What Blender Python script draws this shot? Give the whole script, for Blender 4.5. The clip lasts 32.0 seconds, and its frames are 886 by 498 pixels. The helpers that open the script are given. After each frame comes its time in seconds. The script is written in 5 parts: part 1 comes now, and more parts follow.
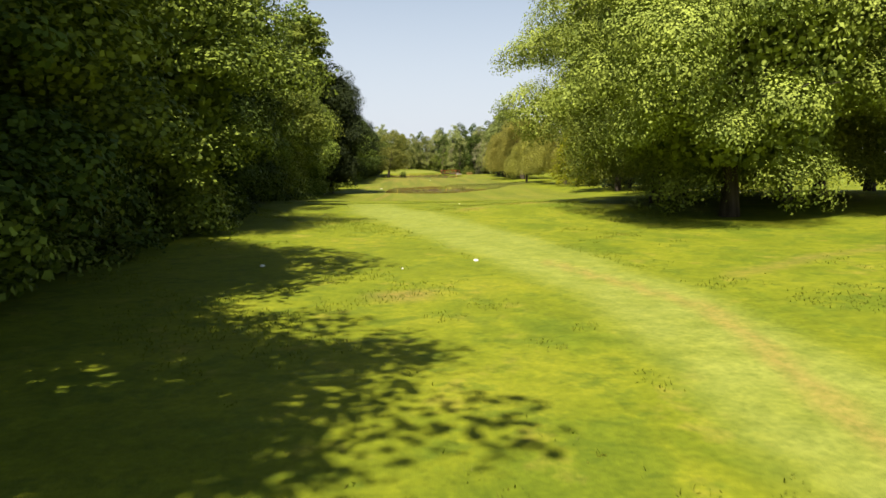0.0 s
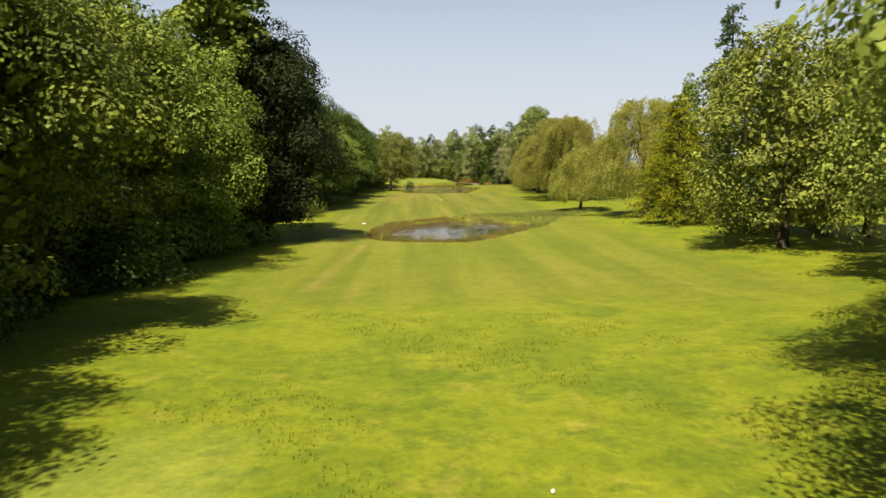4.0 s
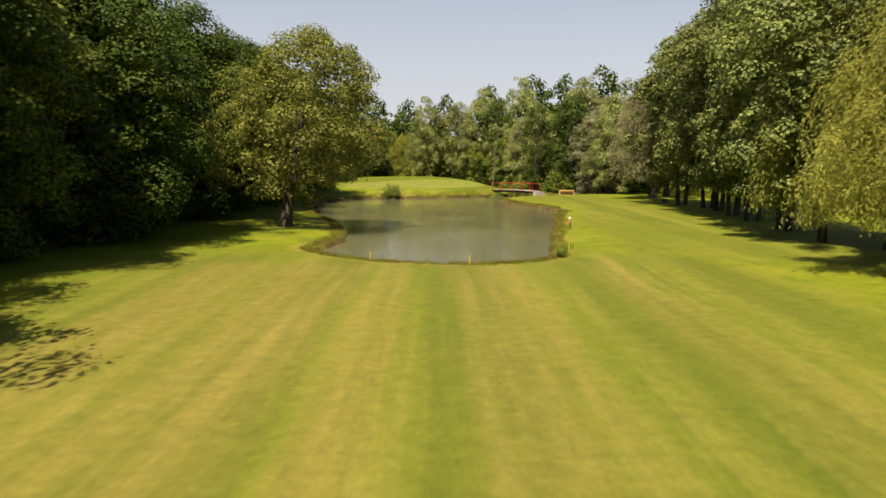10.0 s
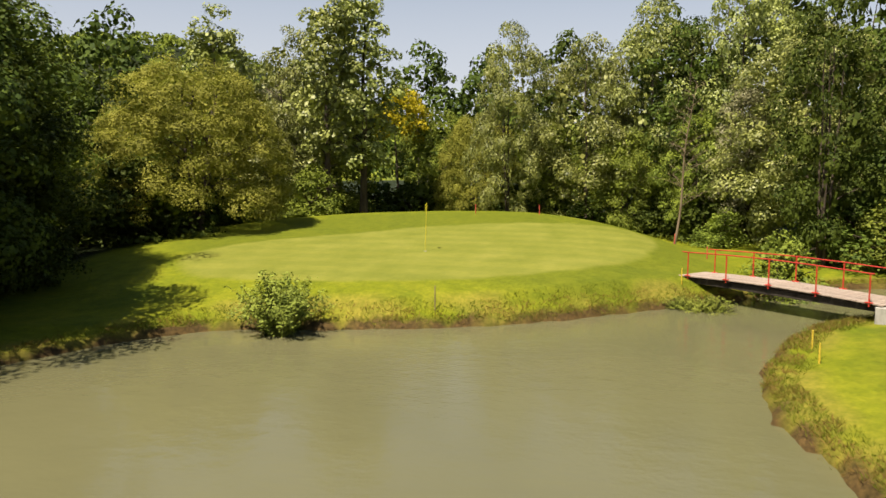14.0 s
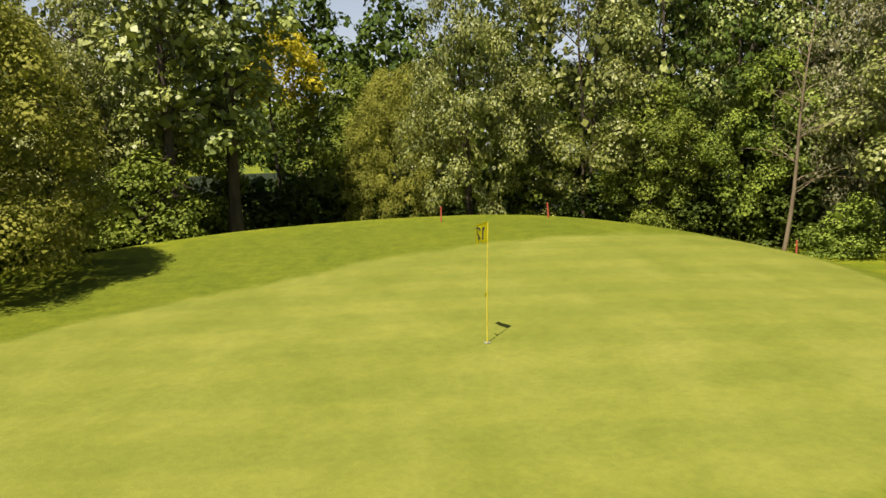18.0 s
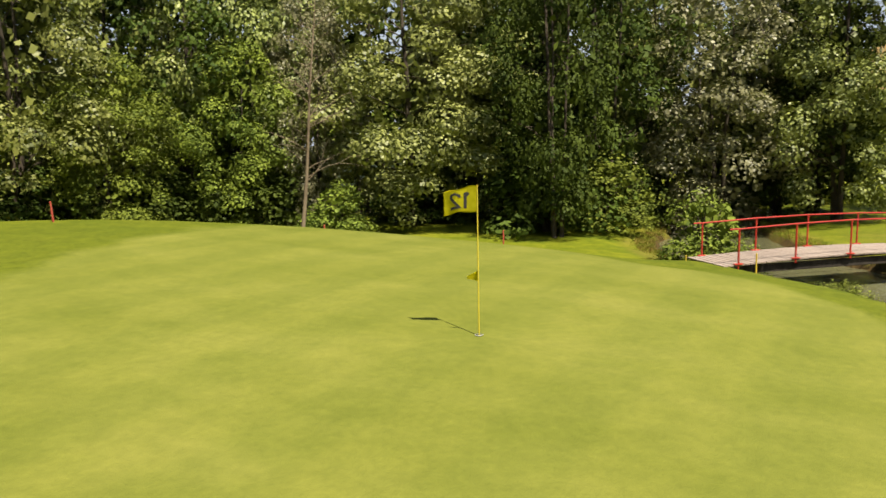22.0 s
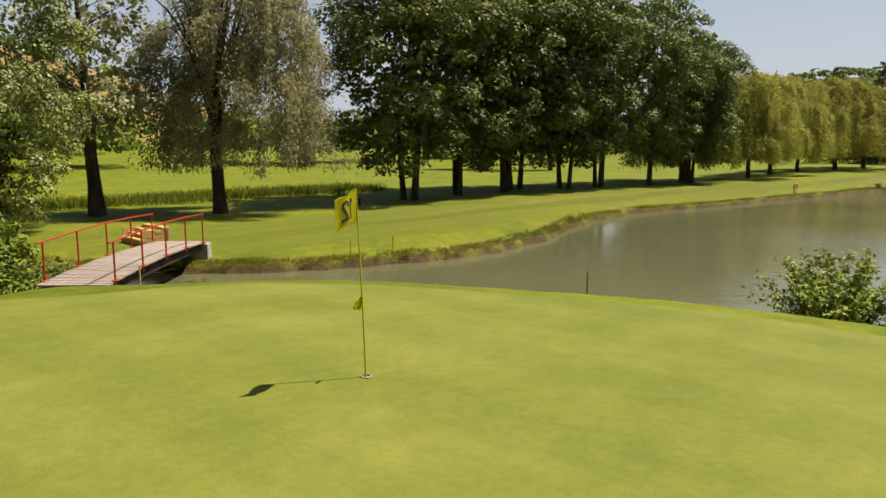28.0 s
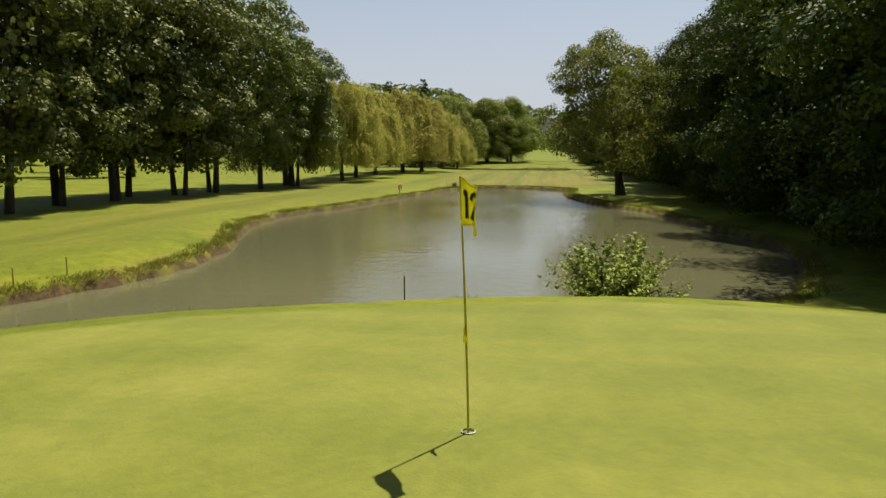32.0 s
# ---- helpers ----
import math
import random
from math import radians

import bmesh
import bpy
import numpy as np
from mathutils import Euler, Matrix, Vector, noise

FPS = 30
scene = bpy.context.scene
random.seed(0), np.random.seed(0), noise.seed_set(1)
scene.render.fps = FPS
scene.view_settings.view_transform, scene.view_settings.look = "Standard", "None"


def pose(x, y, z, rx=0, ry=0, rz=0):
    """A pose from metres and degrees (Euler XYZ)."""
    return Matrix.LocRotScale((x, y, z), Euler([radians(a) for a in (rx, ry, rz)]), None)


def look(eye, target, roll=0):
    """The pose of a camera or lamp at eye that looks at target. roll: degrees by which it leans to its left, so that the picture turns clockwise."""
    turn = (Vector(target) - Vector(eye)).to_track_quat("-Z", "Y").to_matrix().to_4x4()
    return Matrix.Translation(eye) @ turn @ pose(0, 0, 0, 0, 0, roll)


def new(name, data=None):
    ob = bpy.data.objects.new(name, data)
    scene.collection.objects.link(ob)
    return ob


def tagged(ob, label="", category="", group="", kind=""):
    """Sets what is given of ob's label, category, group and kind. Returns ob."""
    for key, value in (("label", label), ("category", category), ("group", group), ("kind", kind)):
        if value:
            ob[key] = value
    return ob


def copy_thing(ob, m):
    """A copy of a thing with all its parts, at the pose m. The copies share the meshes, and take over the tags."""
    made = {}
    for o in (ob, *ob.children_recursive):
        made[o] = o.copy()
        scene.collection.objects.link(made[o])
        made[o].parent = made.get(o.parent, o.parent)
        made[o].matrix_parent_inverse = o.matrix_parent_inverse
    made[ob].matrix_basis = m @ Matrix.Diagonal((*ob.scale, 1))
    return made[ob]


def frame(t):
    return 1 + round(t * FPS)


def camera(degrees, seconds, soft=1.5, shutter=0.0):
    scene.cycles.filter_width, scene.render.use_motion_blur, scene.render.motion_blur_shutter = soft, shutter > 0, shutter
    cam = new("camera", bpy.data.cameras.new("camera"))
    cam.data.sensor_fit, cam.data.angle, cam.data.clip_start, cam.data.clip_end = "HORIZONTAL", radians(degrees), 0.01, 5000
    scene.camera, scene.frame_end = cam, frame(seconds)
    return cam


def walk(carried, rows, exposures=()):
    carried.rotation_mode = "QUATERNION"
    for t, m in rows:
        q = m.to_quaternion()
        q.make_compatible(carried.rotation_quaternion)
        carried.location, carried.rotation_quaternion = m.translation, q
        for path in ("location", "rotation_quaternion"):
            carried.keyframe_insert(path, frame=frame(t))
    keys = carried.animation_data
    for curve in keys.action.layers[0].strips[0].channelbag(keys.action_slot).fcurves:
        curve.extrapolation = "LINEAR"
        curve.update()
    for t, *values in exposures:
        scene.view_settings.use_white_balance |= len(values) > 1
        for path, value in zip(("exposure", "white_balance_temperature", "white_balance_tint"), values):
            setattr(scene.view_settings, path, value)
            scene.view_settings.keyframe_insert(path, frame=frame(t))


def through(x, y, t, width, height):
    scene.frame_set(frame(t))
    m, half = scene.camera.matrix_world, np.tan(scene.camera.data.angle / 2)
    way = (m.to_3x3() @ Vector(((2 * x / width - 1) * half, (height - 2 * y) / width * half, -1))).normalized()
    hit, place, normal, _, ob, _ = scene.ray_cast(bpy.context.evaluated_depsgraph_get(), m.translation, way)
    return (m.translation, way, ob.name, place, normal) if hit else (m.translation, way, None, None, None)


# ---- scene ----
cam = camera(62.0, 32.0, soft=1.5, shutter=0.15)
PATH = [
    (0, (-2.929, -251.321, 1.88), (-2.816, -249.337, 1.657), -0.4),
    (0.5, (-2.761, -247.869, 2.314), (-2.646, -245.885, 2.091), 0.1),
    (1, (-2.54, -244.229, 2.767), (-2.431, -242.244, 2.544), 0.2),
    (1.5, (-2.266, -240.055, 3.145), (-2.171, -238.07, 2.921), -0.0),
    (2, (-2.071, -235.325, 3.388), (-1.981, -233.339, 3.166), -0.1),
    (2.5, (-1.921, -230.16, 3.56), (-1.834, -228.174, 3.339), -0.0),
    (3, (-1.809, -225.053, 3.707), (-1.721, -223.067, 3.488), 0.1),
    (3.5, (-1.484, -219.575, 3.787), (-1.403, -217.588, 3.571), -0.3),
    (5.5, (0.162, -193.204, 3.600), (0.223, -191.218, 3.373), 0.72),
    (6, (0.244, -184.336, 3.653), (0.293, -182.350, 3.423), 0.45),
    (6.5, (0.401, -175.408, 3.604), (0.439, -173.422, 3.370), 0.24),
    (7, (0.425, -166.444, 3.567), (0.458, -164.458, 3.330), 0.20),
    (7.5, (0.475, -157.588, 3.371), (0.510, -155.602, 3.135), 0.00),
    (8, (0.640, -147.471, 3.281), (0.678, -145.485, 3.044), 0.71),
    (8.5, (1.304, -136.428, 3.446), (1.334, -134.443, 3.205), 1.09),
    (9, (1.521, -125.276, 3.376), (1.551, -123.291, 3.135), 0.93),
    (9.5, (2.463, -112.795, 3.302), (2.484, -110.810, 3.060), 0.39),
    (10, (3.563, -101.116, 3.077), (3.578, -99.129, 2.844), 0.50),
    (10.5, (5.167, -87.958, 3.103), (5.140, -85.972, 2.873), 0.63),
    (11, (6.415, -74.525, 3.057), (6.322, -72.540, 2.831), 0.61),
    (11.5, (7.487, -62.571, 3.188), (7.323, -60.590, 2.966), 0.40),
    (12, (8.165, -54.065, 3.244), (7.932, -52.091, 3.024), 0.29),
    (12.5, (8.369, -48.108, 3.368), (8.083, -46.141, 3.148), 0.25),
    (13, (8.300, -42.584, 3.466), (7.963, -40.626, 3.244), 0.19),
    (13.5, (7.758, -37.135, 3.560), (7.392, -35.181, 3.340), 0.41),
    (14, (7.140, -31.445, 3.620), (6.747, -29.496, 3.405), -0.00),
    (14.5, (6.767, -26.813, 3.684), (6.355, -24.868, 3.461), -0.16),
    (16.5, (3.695, -16.706, 3.557), (3.285, -14.764, 3.307), -2.06),
    (17, (2.550, -14.980, 3.455), (2.263, -13.017, 3.202), -1.59),
    (17.5, (0.927, -13.874, 3.385), (0.856, -11.892, 3.128), -1.41),
    (18, (-1.116, -12.532, 3.325), (-1.052, -10.549, 3.072), -2.15),
    (18.5, (-3.092, -11.525, 3.253), (-2.846, -9.558, 2.986), -1.53),
    (19, (-5.008, -10.660, 3.125), (-4.521, -8.738, 2.860), -1.68),
    (19.5, (-6.371, -9.529, 2.983), (-5.626, -7.692, 2.716), -1.60),
    (20, (-7.463, -8.498, 2.876), (-6.464, -6.787, 2.607), -1.62),
    (20.5, (-8.157, -7.396, 2.849), (-6.939, -5.833, 2.574), -1.67),
    (21, (-8.655, -6.378, 2.764), (-7.241, -4.990, 2.490), -1.39),
    (21.5, (-8.859, -5.462, 2.723), (-7.278, -4.267, 2.447), -1.31),
    (22, (-9.070, -4.561, 2.709), (-7.345, -3.588, 2.431), -1.22),
    (22.5, (-9.051, -4.013, 2.710), (-7.228, -3.243, 2.428), -1.22),
    (23, (-8.963, -3.312, 2.694), (-7.063, -2.755, 2.410), -1.11),
    (23.5, (-8.792, -2.608, 2.668), (-6.848, -2.232, 2.383), -1.09),
    (24, (-8.683, -1.513, 2.586), (-6.713, -1.319, 2.305), -0.90),
    (24.5, (-8.680, -0.191, 2.613), (-6.700, -0.223, 2.329), -0.52),
    (25, (-8.525, 1.069, 2.597), (-6.568, 0.767, 2.315), -0.47),
    (25.5, (-8.365, 2.044, 2.577), (-6.463, 1.490, 2.298), -0.58),
    (26, (-7.889, 2.874, 2.573), (-6.074, 2.082, 2.295), -0.50),
    (26.5, (-7.638, 3.615, 2.625), (-5.930, 2.612, 2.346), -0.46),
    (28.5, (-5.301, 5.791, 2.612), (-4.11, 4.209, 2.334), -0.0),
    (29, (-4.598, 6.139, 2.574), (-3.55, 4.459, 2.296), 0.0),
    (29.5, (-3.862, 6.351, 2.511), (-2.966, 4.584, 2.238), 0.1),
    (30, (-3.191, 6.518, 2.48), (-2.449, 4.68, 2.211), 0.1),
    (30.5, (-2.509, 6.572, 2.446), (-1.912, 4.682, 2.179), 0.2),
    (31, (-1.844, 6.54, 2.415), (-1.369, 4.615, 2.15), 0.3),
    (31.5, (-1.223, 6.292, 2.375), (-0.862, 4.342, 2.114), 0.2),
    (32, (-0.646, 5.844, 2.348), (-0.357, 3.882, 2.088), 0.1),
]
walk(cam, [(t, look(eye, target, roll)) for t, eye, target, roll in PATH], exposures=[
    (0.0, 1.17, 6650, 8), (3.0, 1.09, 6680, 8), (5.5, 1.02, 6800, 9), (9.0, 0.95, 7050, 12), (13.0, 1.05, 7050, 12), (18.0, 0.98, 6750, 9), (26.0, 0.86, 6650, 9),
    (29.0, 0.70, 6600, 9), (32.0, 0.72, 6550, 9)])

# ---- light ----
SUN = Vector((-0.48, -1.00, 2.07)).normalized()
world = bpy.data.worlds.new("sky")
scene.world = world
world.use_nodes = True
wn = world.node_tree.nodes
sky = wn.new("ShaderNodeTexSky")
sky.sky_type, sky.sun_disc = 'NISHITA', False
sky.sun_elevation, sky.sun_rotation = radians(62), radians(205.6)
sky.air_density, sky.dust_density, sky.ozone_density = 1.1, 1.2, 0.8
sky.altitude = 0
wn["Background"].inputs[1].default_value = 0.055
coord, split, haze, pale = wn.new("ShaderNodeTexCoord"), wn.new("ShaderNodeSeparateXYZ"), wn.new("ShaderNodeMapRange"), wn.new("ShaderNodeMix")
haze.inputs["From Min"].default_value, haze.inputs["From Max"].default_value = -0.02, 0.46
haze.inputs["To Min"].default_value, haze.inputs["To Max"].default_value = 0.85, 0.0
haze.interpolation_type = 'SMOOTHSTEP'
pale.data_type = 'RGBA'
pale.inputs[7].default_value = (6.3, 6.7, 7.8, 1)
for a, b in ((coord.outputs["Generated"], split.inputs[0]), (split.outputs["Z"], haze.inputs["Value"]), (haze.outputs["Result"], pale.inputs[0]),
             (sky.outputs[0], pale.inputs[6]), (pale.outputs[2], wn["Background"].inputs[0])):
    world.node_tree.links.new(a, b)
sun_data = bpy.data.lights.new("sun", 'SUN')
sun_data.energy, sun_data.angle, sun_data.color = 5.0, radians(0.6), (1.0, 0.93, 0.80)
sun = new("sun", sun_data)
sun.matrix_world = look(SUN * 200, (0, 0, 0))


# ---- materials ----
class Mat:
    """A small wrapper that builds a node material."""

    def __init__(self, name, rough=0.8, spec=0.3):
        self.m = bpy.data.materials.new(name)
        self.m.use_nodes = True
        self.t = self.m.node_tree
        self.p = self.t.nodes["Principled BSDF"]
        self.p.inputs["Roughness"].default_value = rough
        self.p.inputs["Specular IOR Level"].default_value = spec

    def n(self, kind, **values):
        node = self.t.nodes.new("ShaderNode" + kind)
        for key, v in values.items():
            if key in node.inputs:
                node.inputs[key].default_value = v
        return node

    def link(self, a, b):
        self.t.links.new(a, b)

    def coords(self, scale=(1, 1, 1)):
        c, mp = self.n("TexCoord"), self.n("Mapping")
        self.link(c.outputs["Object"], mp.inputs["Vector"])
        mp.inputs["Scale"].default_value = scale
        return mp.outputs[0]

    def noise(self, scale, detail=4.0, stretch=(1, 1, 1), rough=0.55):
        k = self.n("TexNoise", Scale=scale, Detail=detail, Roughness=rough)
        self.link(self.coords(stretch), k.inputs["Vector"])
        return k.outputs["Fac"]

    def ramp(self, fac, stops):
        r = self.n("ValToRGB")
        e = r.color_ramp.elements
        for k, (pos, col) in enumerate(stops):
            s = e[k] if k < 2 else e.new(pos)
            s.position, s.color = pos, (*col, 1)
        self.link(fac, r.inputs[0])
        return r.outputs[0]

    def span(self, fac, a, b, c=0.0, d=1.0):
        r = self.n("MapRange")
        self.link(fac, r.inputs["Value"])
        for key, v in (("From Min", a), ("From Max", b), ("To Min", c), ("To Max", d)):
            r.inputs[key].default_value = v
        return r.outputs[0]

    def mix(self, fac, a, b, mode='MIX'):
        x = self.t.nodes.new("ShaderNodeMix")
        x.data_type, x.blend_type = 'RGBA', mode
        for sock, v in ((x.inputs[0], fac), (x.inputs[6], a), (x.inputs[7], b)):
            if isinstance(v, (int, float)):
                sock.default_value = v
            elif isinstance(v, tuple):
                sock.default_value = (*v, 1)
            else:
                self.link(v, sock)
        return x.outputs[2]

    def math(self, op, a, b=0.0):
        k = self.t.nodes.new("ShaderNodeMath")
        k.operation = op
        for sock, v in zip(k.inputs, (a, b)):
            if isinstance(v, (int, float)):
                sock.default_value = v
            else:
                self.link(v, sock)
        return k.outputs[0]

    def attr(self, name):
        a = self.n("Attribute")
        a.attribute_name = name
        return a.outputs["Fac"]

    def color(self, c):
        if isinstance(c, tuple):
            self.p.inputs["Base Color"].default_value = (*c, 1)
        else:
            self.link(c, self.p.inputs["Base Color"])
        return self

    def bump(self, h, strength=0.4, dist=0.02):
        b = self.n("Bump", Strength=strength, Distance=dist)
        self.link(h, b.inputs["Height"])
        self.link(b.outputs[0], self.p.inputs["Normal"])
        return self


def leaf_mat(name, dark, light, gloss=0.10, through=0.15, hue=0.0, glow=(0.20, 0.26, 0.02), grain=0.45, rough=0.62):
    """Leaves: varied leaf by leaf and clump by clump, letting some light through."""
    k = Mat(name, rough, gloss)
    g = k.n("NewGeometry")
    info = k.n("ObjectInfo")
    big = k.noise(0.55, 2)
    f = k.math('ADD', k.math('MULTIPLY', g.outputs["Random Per Island"], grain), k.math('MULTIPLY', k.span(big, .3, .7), 1.0 - grain))
    base = k.ramp(f, [(0.0, dark), (1.0, light)])
    hs = k.n("HueSaturation")
    k.link(base, hs.inputs["Color"])
    k.link(k.span(info.outputs["Random"], 0, 1, 0.488 + hue, 0.508 + hue), hs.inputs["Hue"])
    k.link(k.span(info.outputs["Random"], 0, 1, 0.82, 1.15), hs.inputs["Value"])
    col = hs.outputs[0]
    k.color(col)
    tr = k.n("BsdfTranslucent")
    k.link(k.mix(0.5, col, glow, 'MIX'), tr.inputs["Color"])
    mx = k.n("MixShader")
    mx.inputs[0].default_value = through
    k.link(k.p.outputs[0], mx.inputs[1])
    k.link(tr.outputs[0], mx.inputs[2])
    k.link(mx.outputs[0], k.t.nodes["Material Output"].inputs["Surface"])
    return k.m


def plain(name, c1, c2, scale=6.0, rough=0.7, spec=0.3, stretch=(1, 1, 1), bump=0.3, metal=0.0, dist=0.01):
    k = Mat(name, rough, spec)
    f = k.noise(scale, 6, stretch)
    info = k.n("ObjectInfo")
    c = k.ramp(f, [(0.3, c1), (0.72, c2)])
    k.color(k.mix(1.0, c, k.ramp(info.outputs["Random"], [(0, (.85, .85, .85)), (1, (1, 1, 1))]), 'MULTIPLY'))
    k.p.inputs["Metallic"].default_value = metal
    k.bump(k.noise(scale * 4, 5, stretch), bump, dist)
    return k.m


M_LEAF = leaf_mat("leaf_broad", (0.044, 0.070, 0.013), (0.240, 0.290, 0.040))
M_LEAF_LIGHT = leaf_mat("leaf_light", (0.060, 0.086, 0.016), (0.330, 0.365, 0.062), grain=0.30)
# base colour lowered so that the crowns' shade is part of the leaf
M_LEAF_SHADED = leaf_mat("leaf_shaded", (0.015, 0.029, 0.006), (0.082, 0.112, 0.016), 0.08, 0.06)
M_LEAF_GREY = leaf_mat("leaf_grey", (0.070, 0.070, 0.028), (0.320, 0.300, 0.150), 0.40, 0.2, grain=0.55, rough=0.48)
M_SILVER = leaf_mat("leaf_silver", (0.150, 0.148, 0.062), (0.500, 0.470, 0.235), 0.25, 0.45, glow=(0.40, 0.37, 0.17))
M_WILLOW = leaf_mat("leaf_willow", (0.145, 0.156, 0.032), (0.430, 0.405, 0.085), 0.10, 0.55, glow=(0.46, 0.42, 0.10))
M_LIME = leaf_mat("leaf_cypress", (0.140, 0.165, 0.006), (0.360, 0.360, 0.015), 0.1, 0.4)
M_CONIFER = leaf_mat("leaf_conifer", (0.024, 0.038, 0.012), (0.075, 0.100, 0.028), 0.2, 0.15)
M_ALDER = leaf_mat("leaf_alder", (0.040, 0.060, 0.015), (0.340, 0.365, 0.088), 0.35, grain=0.52, rough=0.48)
M_ALDER_DEEP = leaf_mat("leaf_alder_deep", (0.030, 0.047, 0.014), (0.240, 0.270, 0.065), 0.16, 0.13, grain=0.50, rough=0.55)
M_PALE = leaf_mat("leaf_pale", (0.054, 0.070, 0.020), (0.360, 0.375, 0.100), 0.35, 0.20, grain=0.52, rough=0.48)
M_OLIVE = leaf_mat("leaf_olive", (0.081, 0.092, 0.018), (0.250, 0.251, 0.049), 0.15, 0.3)
M_ROUND = leaf_mat("leaf_round_willow", (0.115, 0.118, 0.020), (0.290, 0.275, 0.048), 0.12, 0.3, grain=0.30)
# almost black leaves: the shaded look of one green tree, held in its colour
M_DARKENED = leaf_mat("leaf_darkened", (0.008, 0.012, 0.005), (0.032, 0.042, 0.012), 0.06, 0.04)
M_COPPER = leaf_mat("leaf_copper", (0.030, 0.012, 0.012), (0.090, 0.036, 0.030), 0.12, 0.1)
M_GOLD = leaf_mat("leaf_gold", (0.300, 0.270, 0.010), (0.560, 0.480, 0.020), 0.15, 0.3)
M_REED = leaf_mat("leaf_reed", (0.078, 0.108, 0.019), (0.252, 0.252, 0.066), 0.2, 0.3)
M_TUFT = leaf_mat("leaf_grass", (0.070, 0.095, 0.008), (0.190, 0.200, 0.022), 0.1, 0.3)
M_RUSH = leaf_mat("leaf_rush", (0.130, 0.145, 0.030), (0.360, 0.330, 0.100), 0.15, 0.35)
M_DRY = leaf_mat("leaf_dry_grass", (0.100, 0.064, 0.016), (0.270, 0.175, 0.048), 0.1, 0.25)
M_BARK = plain("bark", (0.035, 0.028, 0.020), (0.120, 0.095, 0.070), 3.0, 0.9, 0.1, (1, 1, 0.25), 0.9, dist=0.04)
M_BARK_PALE = plain("bark_pale", (0.16, 0.15, 0.12), (0.36, 0.33, 0.27), 3.0, 0.85, 0.1, (1, 1, 0.3), 0.7, dist=0.03)
M_BARK_DEAD = plain("bark_dead", (0.13, 0.095, 0.060), (0.27, 0.21, 0.14), 3.0, 0.85, 0.1, (1, 1, 0.3), 0.7, dist=0.03)
M_RED = plain("red_paint", (0.36, 0.020, 0.012), (0.50, 0.040, 0.022), 9, 0.45, 0.5, bump=0.1)
M_RED_FADED = plain("faded_red_wood", (0.35, 0.05, 0.03), (0.48, 0.10, 0.06), 12, 0.7, bump=0.3)
M_YELLOW_WOOD = plain("yellow_stake_paint", (0.48, 0.33, 0.03), (0.62, 0.45, 0.06), 12, 0.6, bump=0.3)
M_PLANK = plain("grey_plank", (0.20, 0.155, 0.12), (0.42, 0.34, 0.29), 4, 0.85, 0.2, (1, 8, 8), 0.6)
M_BEAM = plain("dark_beam", (0.020, 0.016, 0.013), (0.06, 0.05, 0.04), 5, 0.9, 0.2)
M_CONCRETE = plain("concrete", (0.27, 0.26, 0.23), (0.45, 0.43, 0.39), 5, 0.9, 0.2, bump=0.5)
M_PINE_WOOD = plain("new_pine_timber", (0.42, 0.25, 0.07), (0.64, 0.42, 0.15), 5, 0.65, 0.3, (1, 1, 6), 0.3)


def cloth_mat(name, c1, c2):
    """Thin dyed cloth that glows when the sun is behind it."""
    k = Mat(name, 0.75, 0.2)
    col = k.ramp(k.noise(14, 5), [(0.3, c1), (0.7, c2)])
    k.color(col)
    k.bump(k.noise(60, 4), 0.15, 0.004)
    tr, mx = k.n("BsdfTranslucent"), k.n("MixShader")
    k.link(col, tr.inputs["Color"])
    mx.inputs[0].default_value = 0.45
    k.link(k.p.outputs[0], mx.inputs[1])
    k.link(tr.outputs[0], mx.inputs[2])
    k.link(mx.outputs[0], k.t.nodes["Material Output"].inputs["Surface"])
    return k.m


M_FLAG = cloth_mat("yellow_flag_cloth", (0.60, 0.56, 0.014), (0.72, 0.67, 0.03))
M_INK = plain("black_print", (0.02, 0.02, 0.018), (0.035, 0.035, 0.03), 20, 0.7)
M_POLE = plain("yellow_pole", (0.50, 0.40, 0.03), (0.62, 0.50, 0.06), 20, 0.4, 0.5, bump=0.05)
M_WHITE = plain("white_paint", (0.70, 0.70, 0.66), (0.84, 0.84, 0.80), 10, 0.55, 0.4, bump=0.1)
M_ORANGE = plain("orange_plastic", (0.70, 0.12, 0.03), (0.80, 0.19, 0.06), 8, 0.45, 0.5, bump=0.05)
M_CUP = plain("grey_cup", (0.35, 0.35, 0.33), (0.5, 0.5, 0.48), 20, 0.5)
M_SOIL = plain("bank_soil", (0.09, 0.055, 0.028), (0.24, 0.16, 0.09), 2.5, 0.95, 0.1, bump=1.0, dist=0.06)


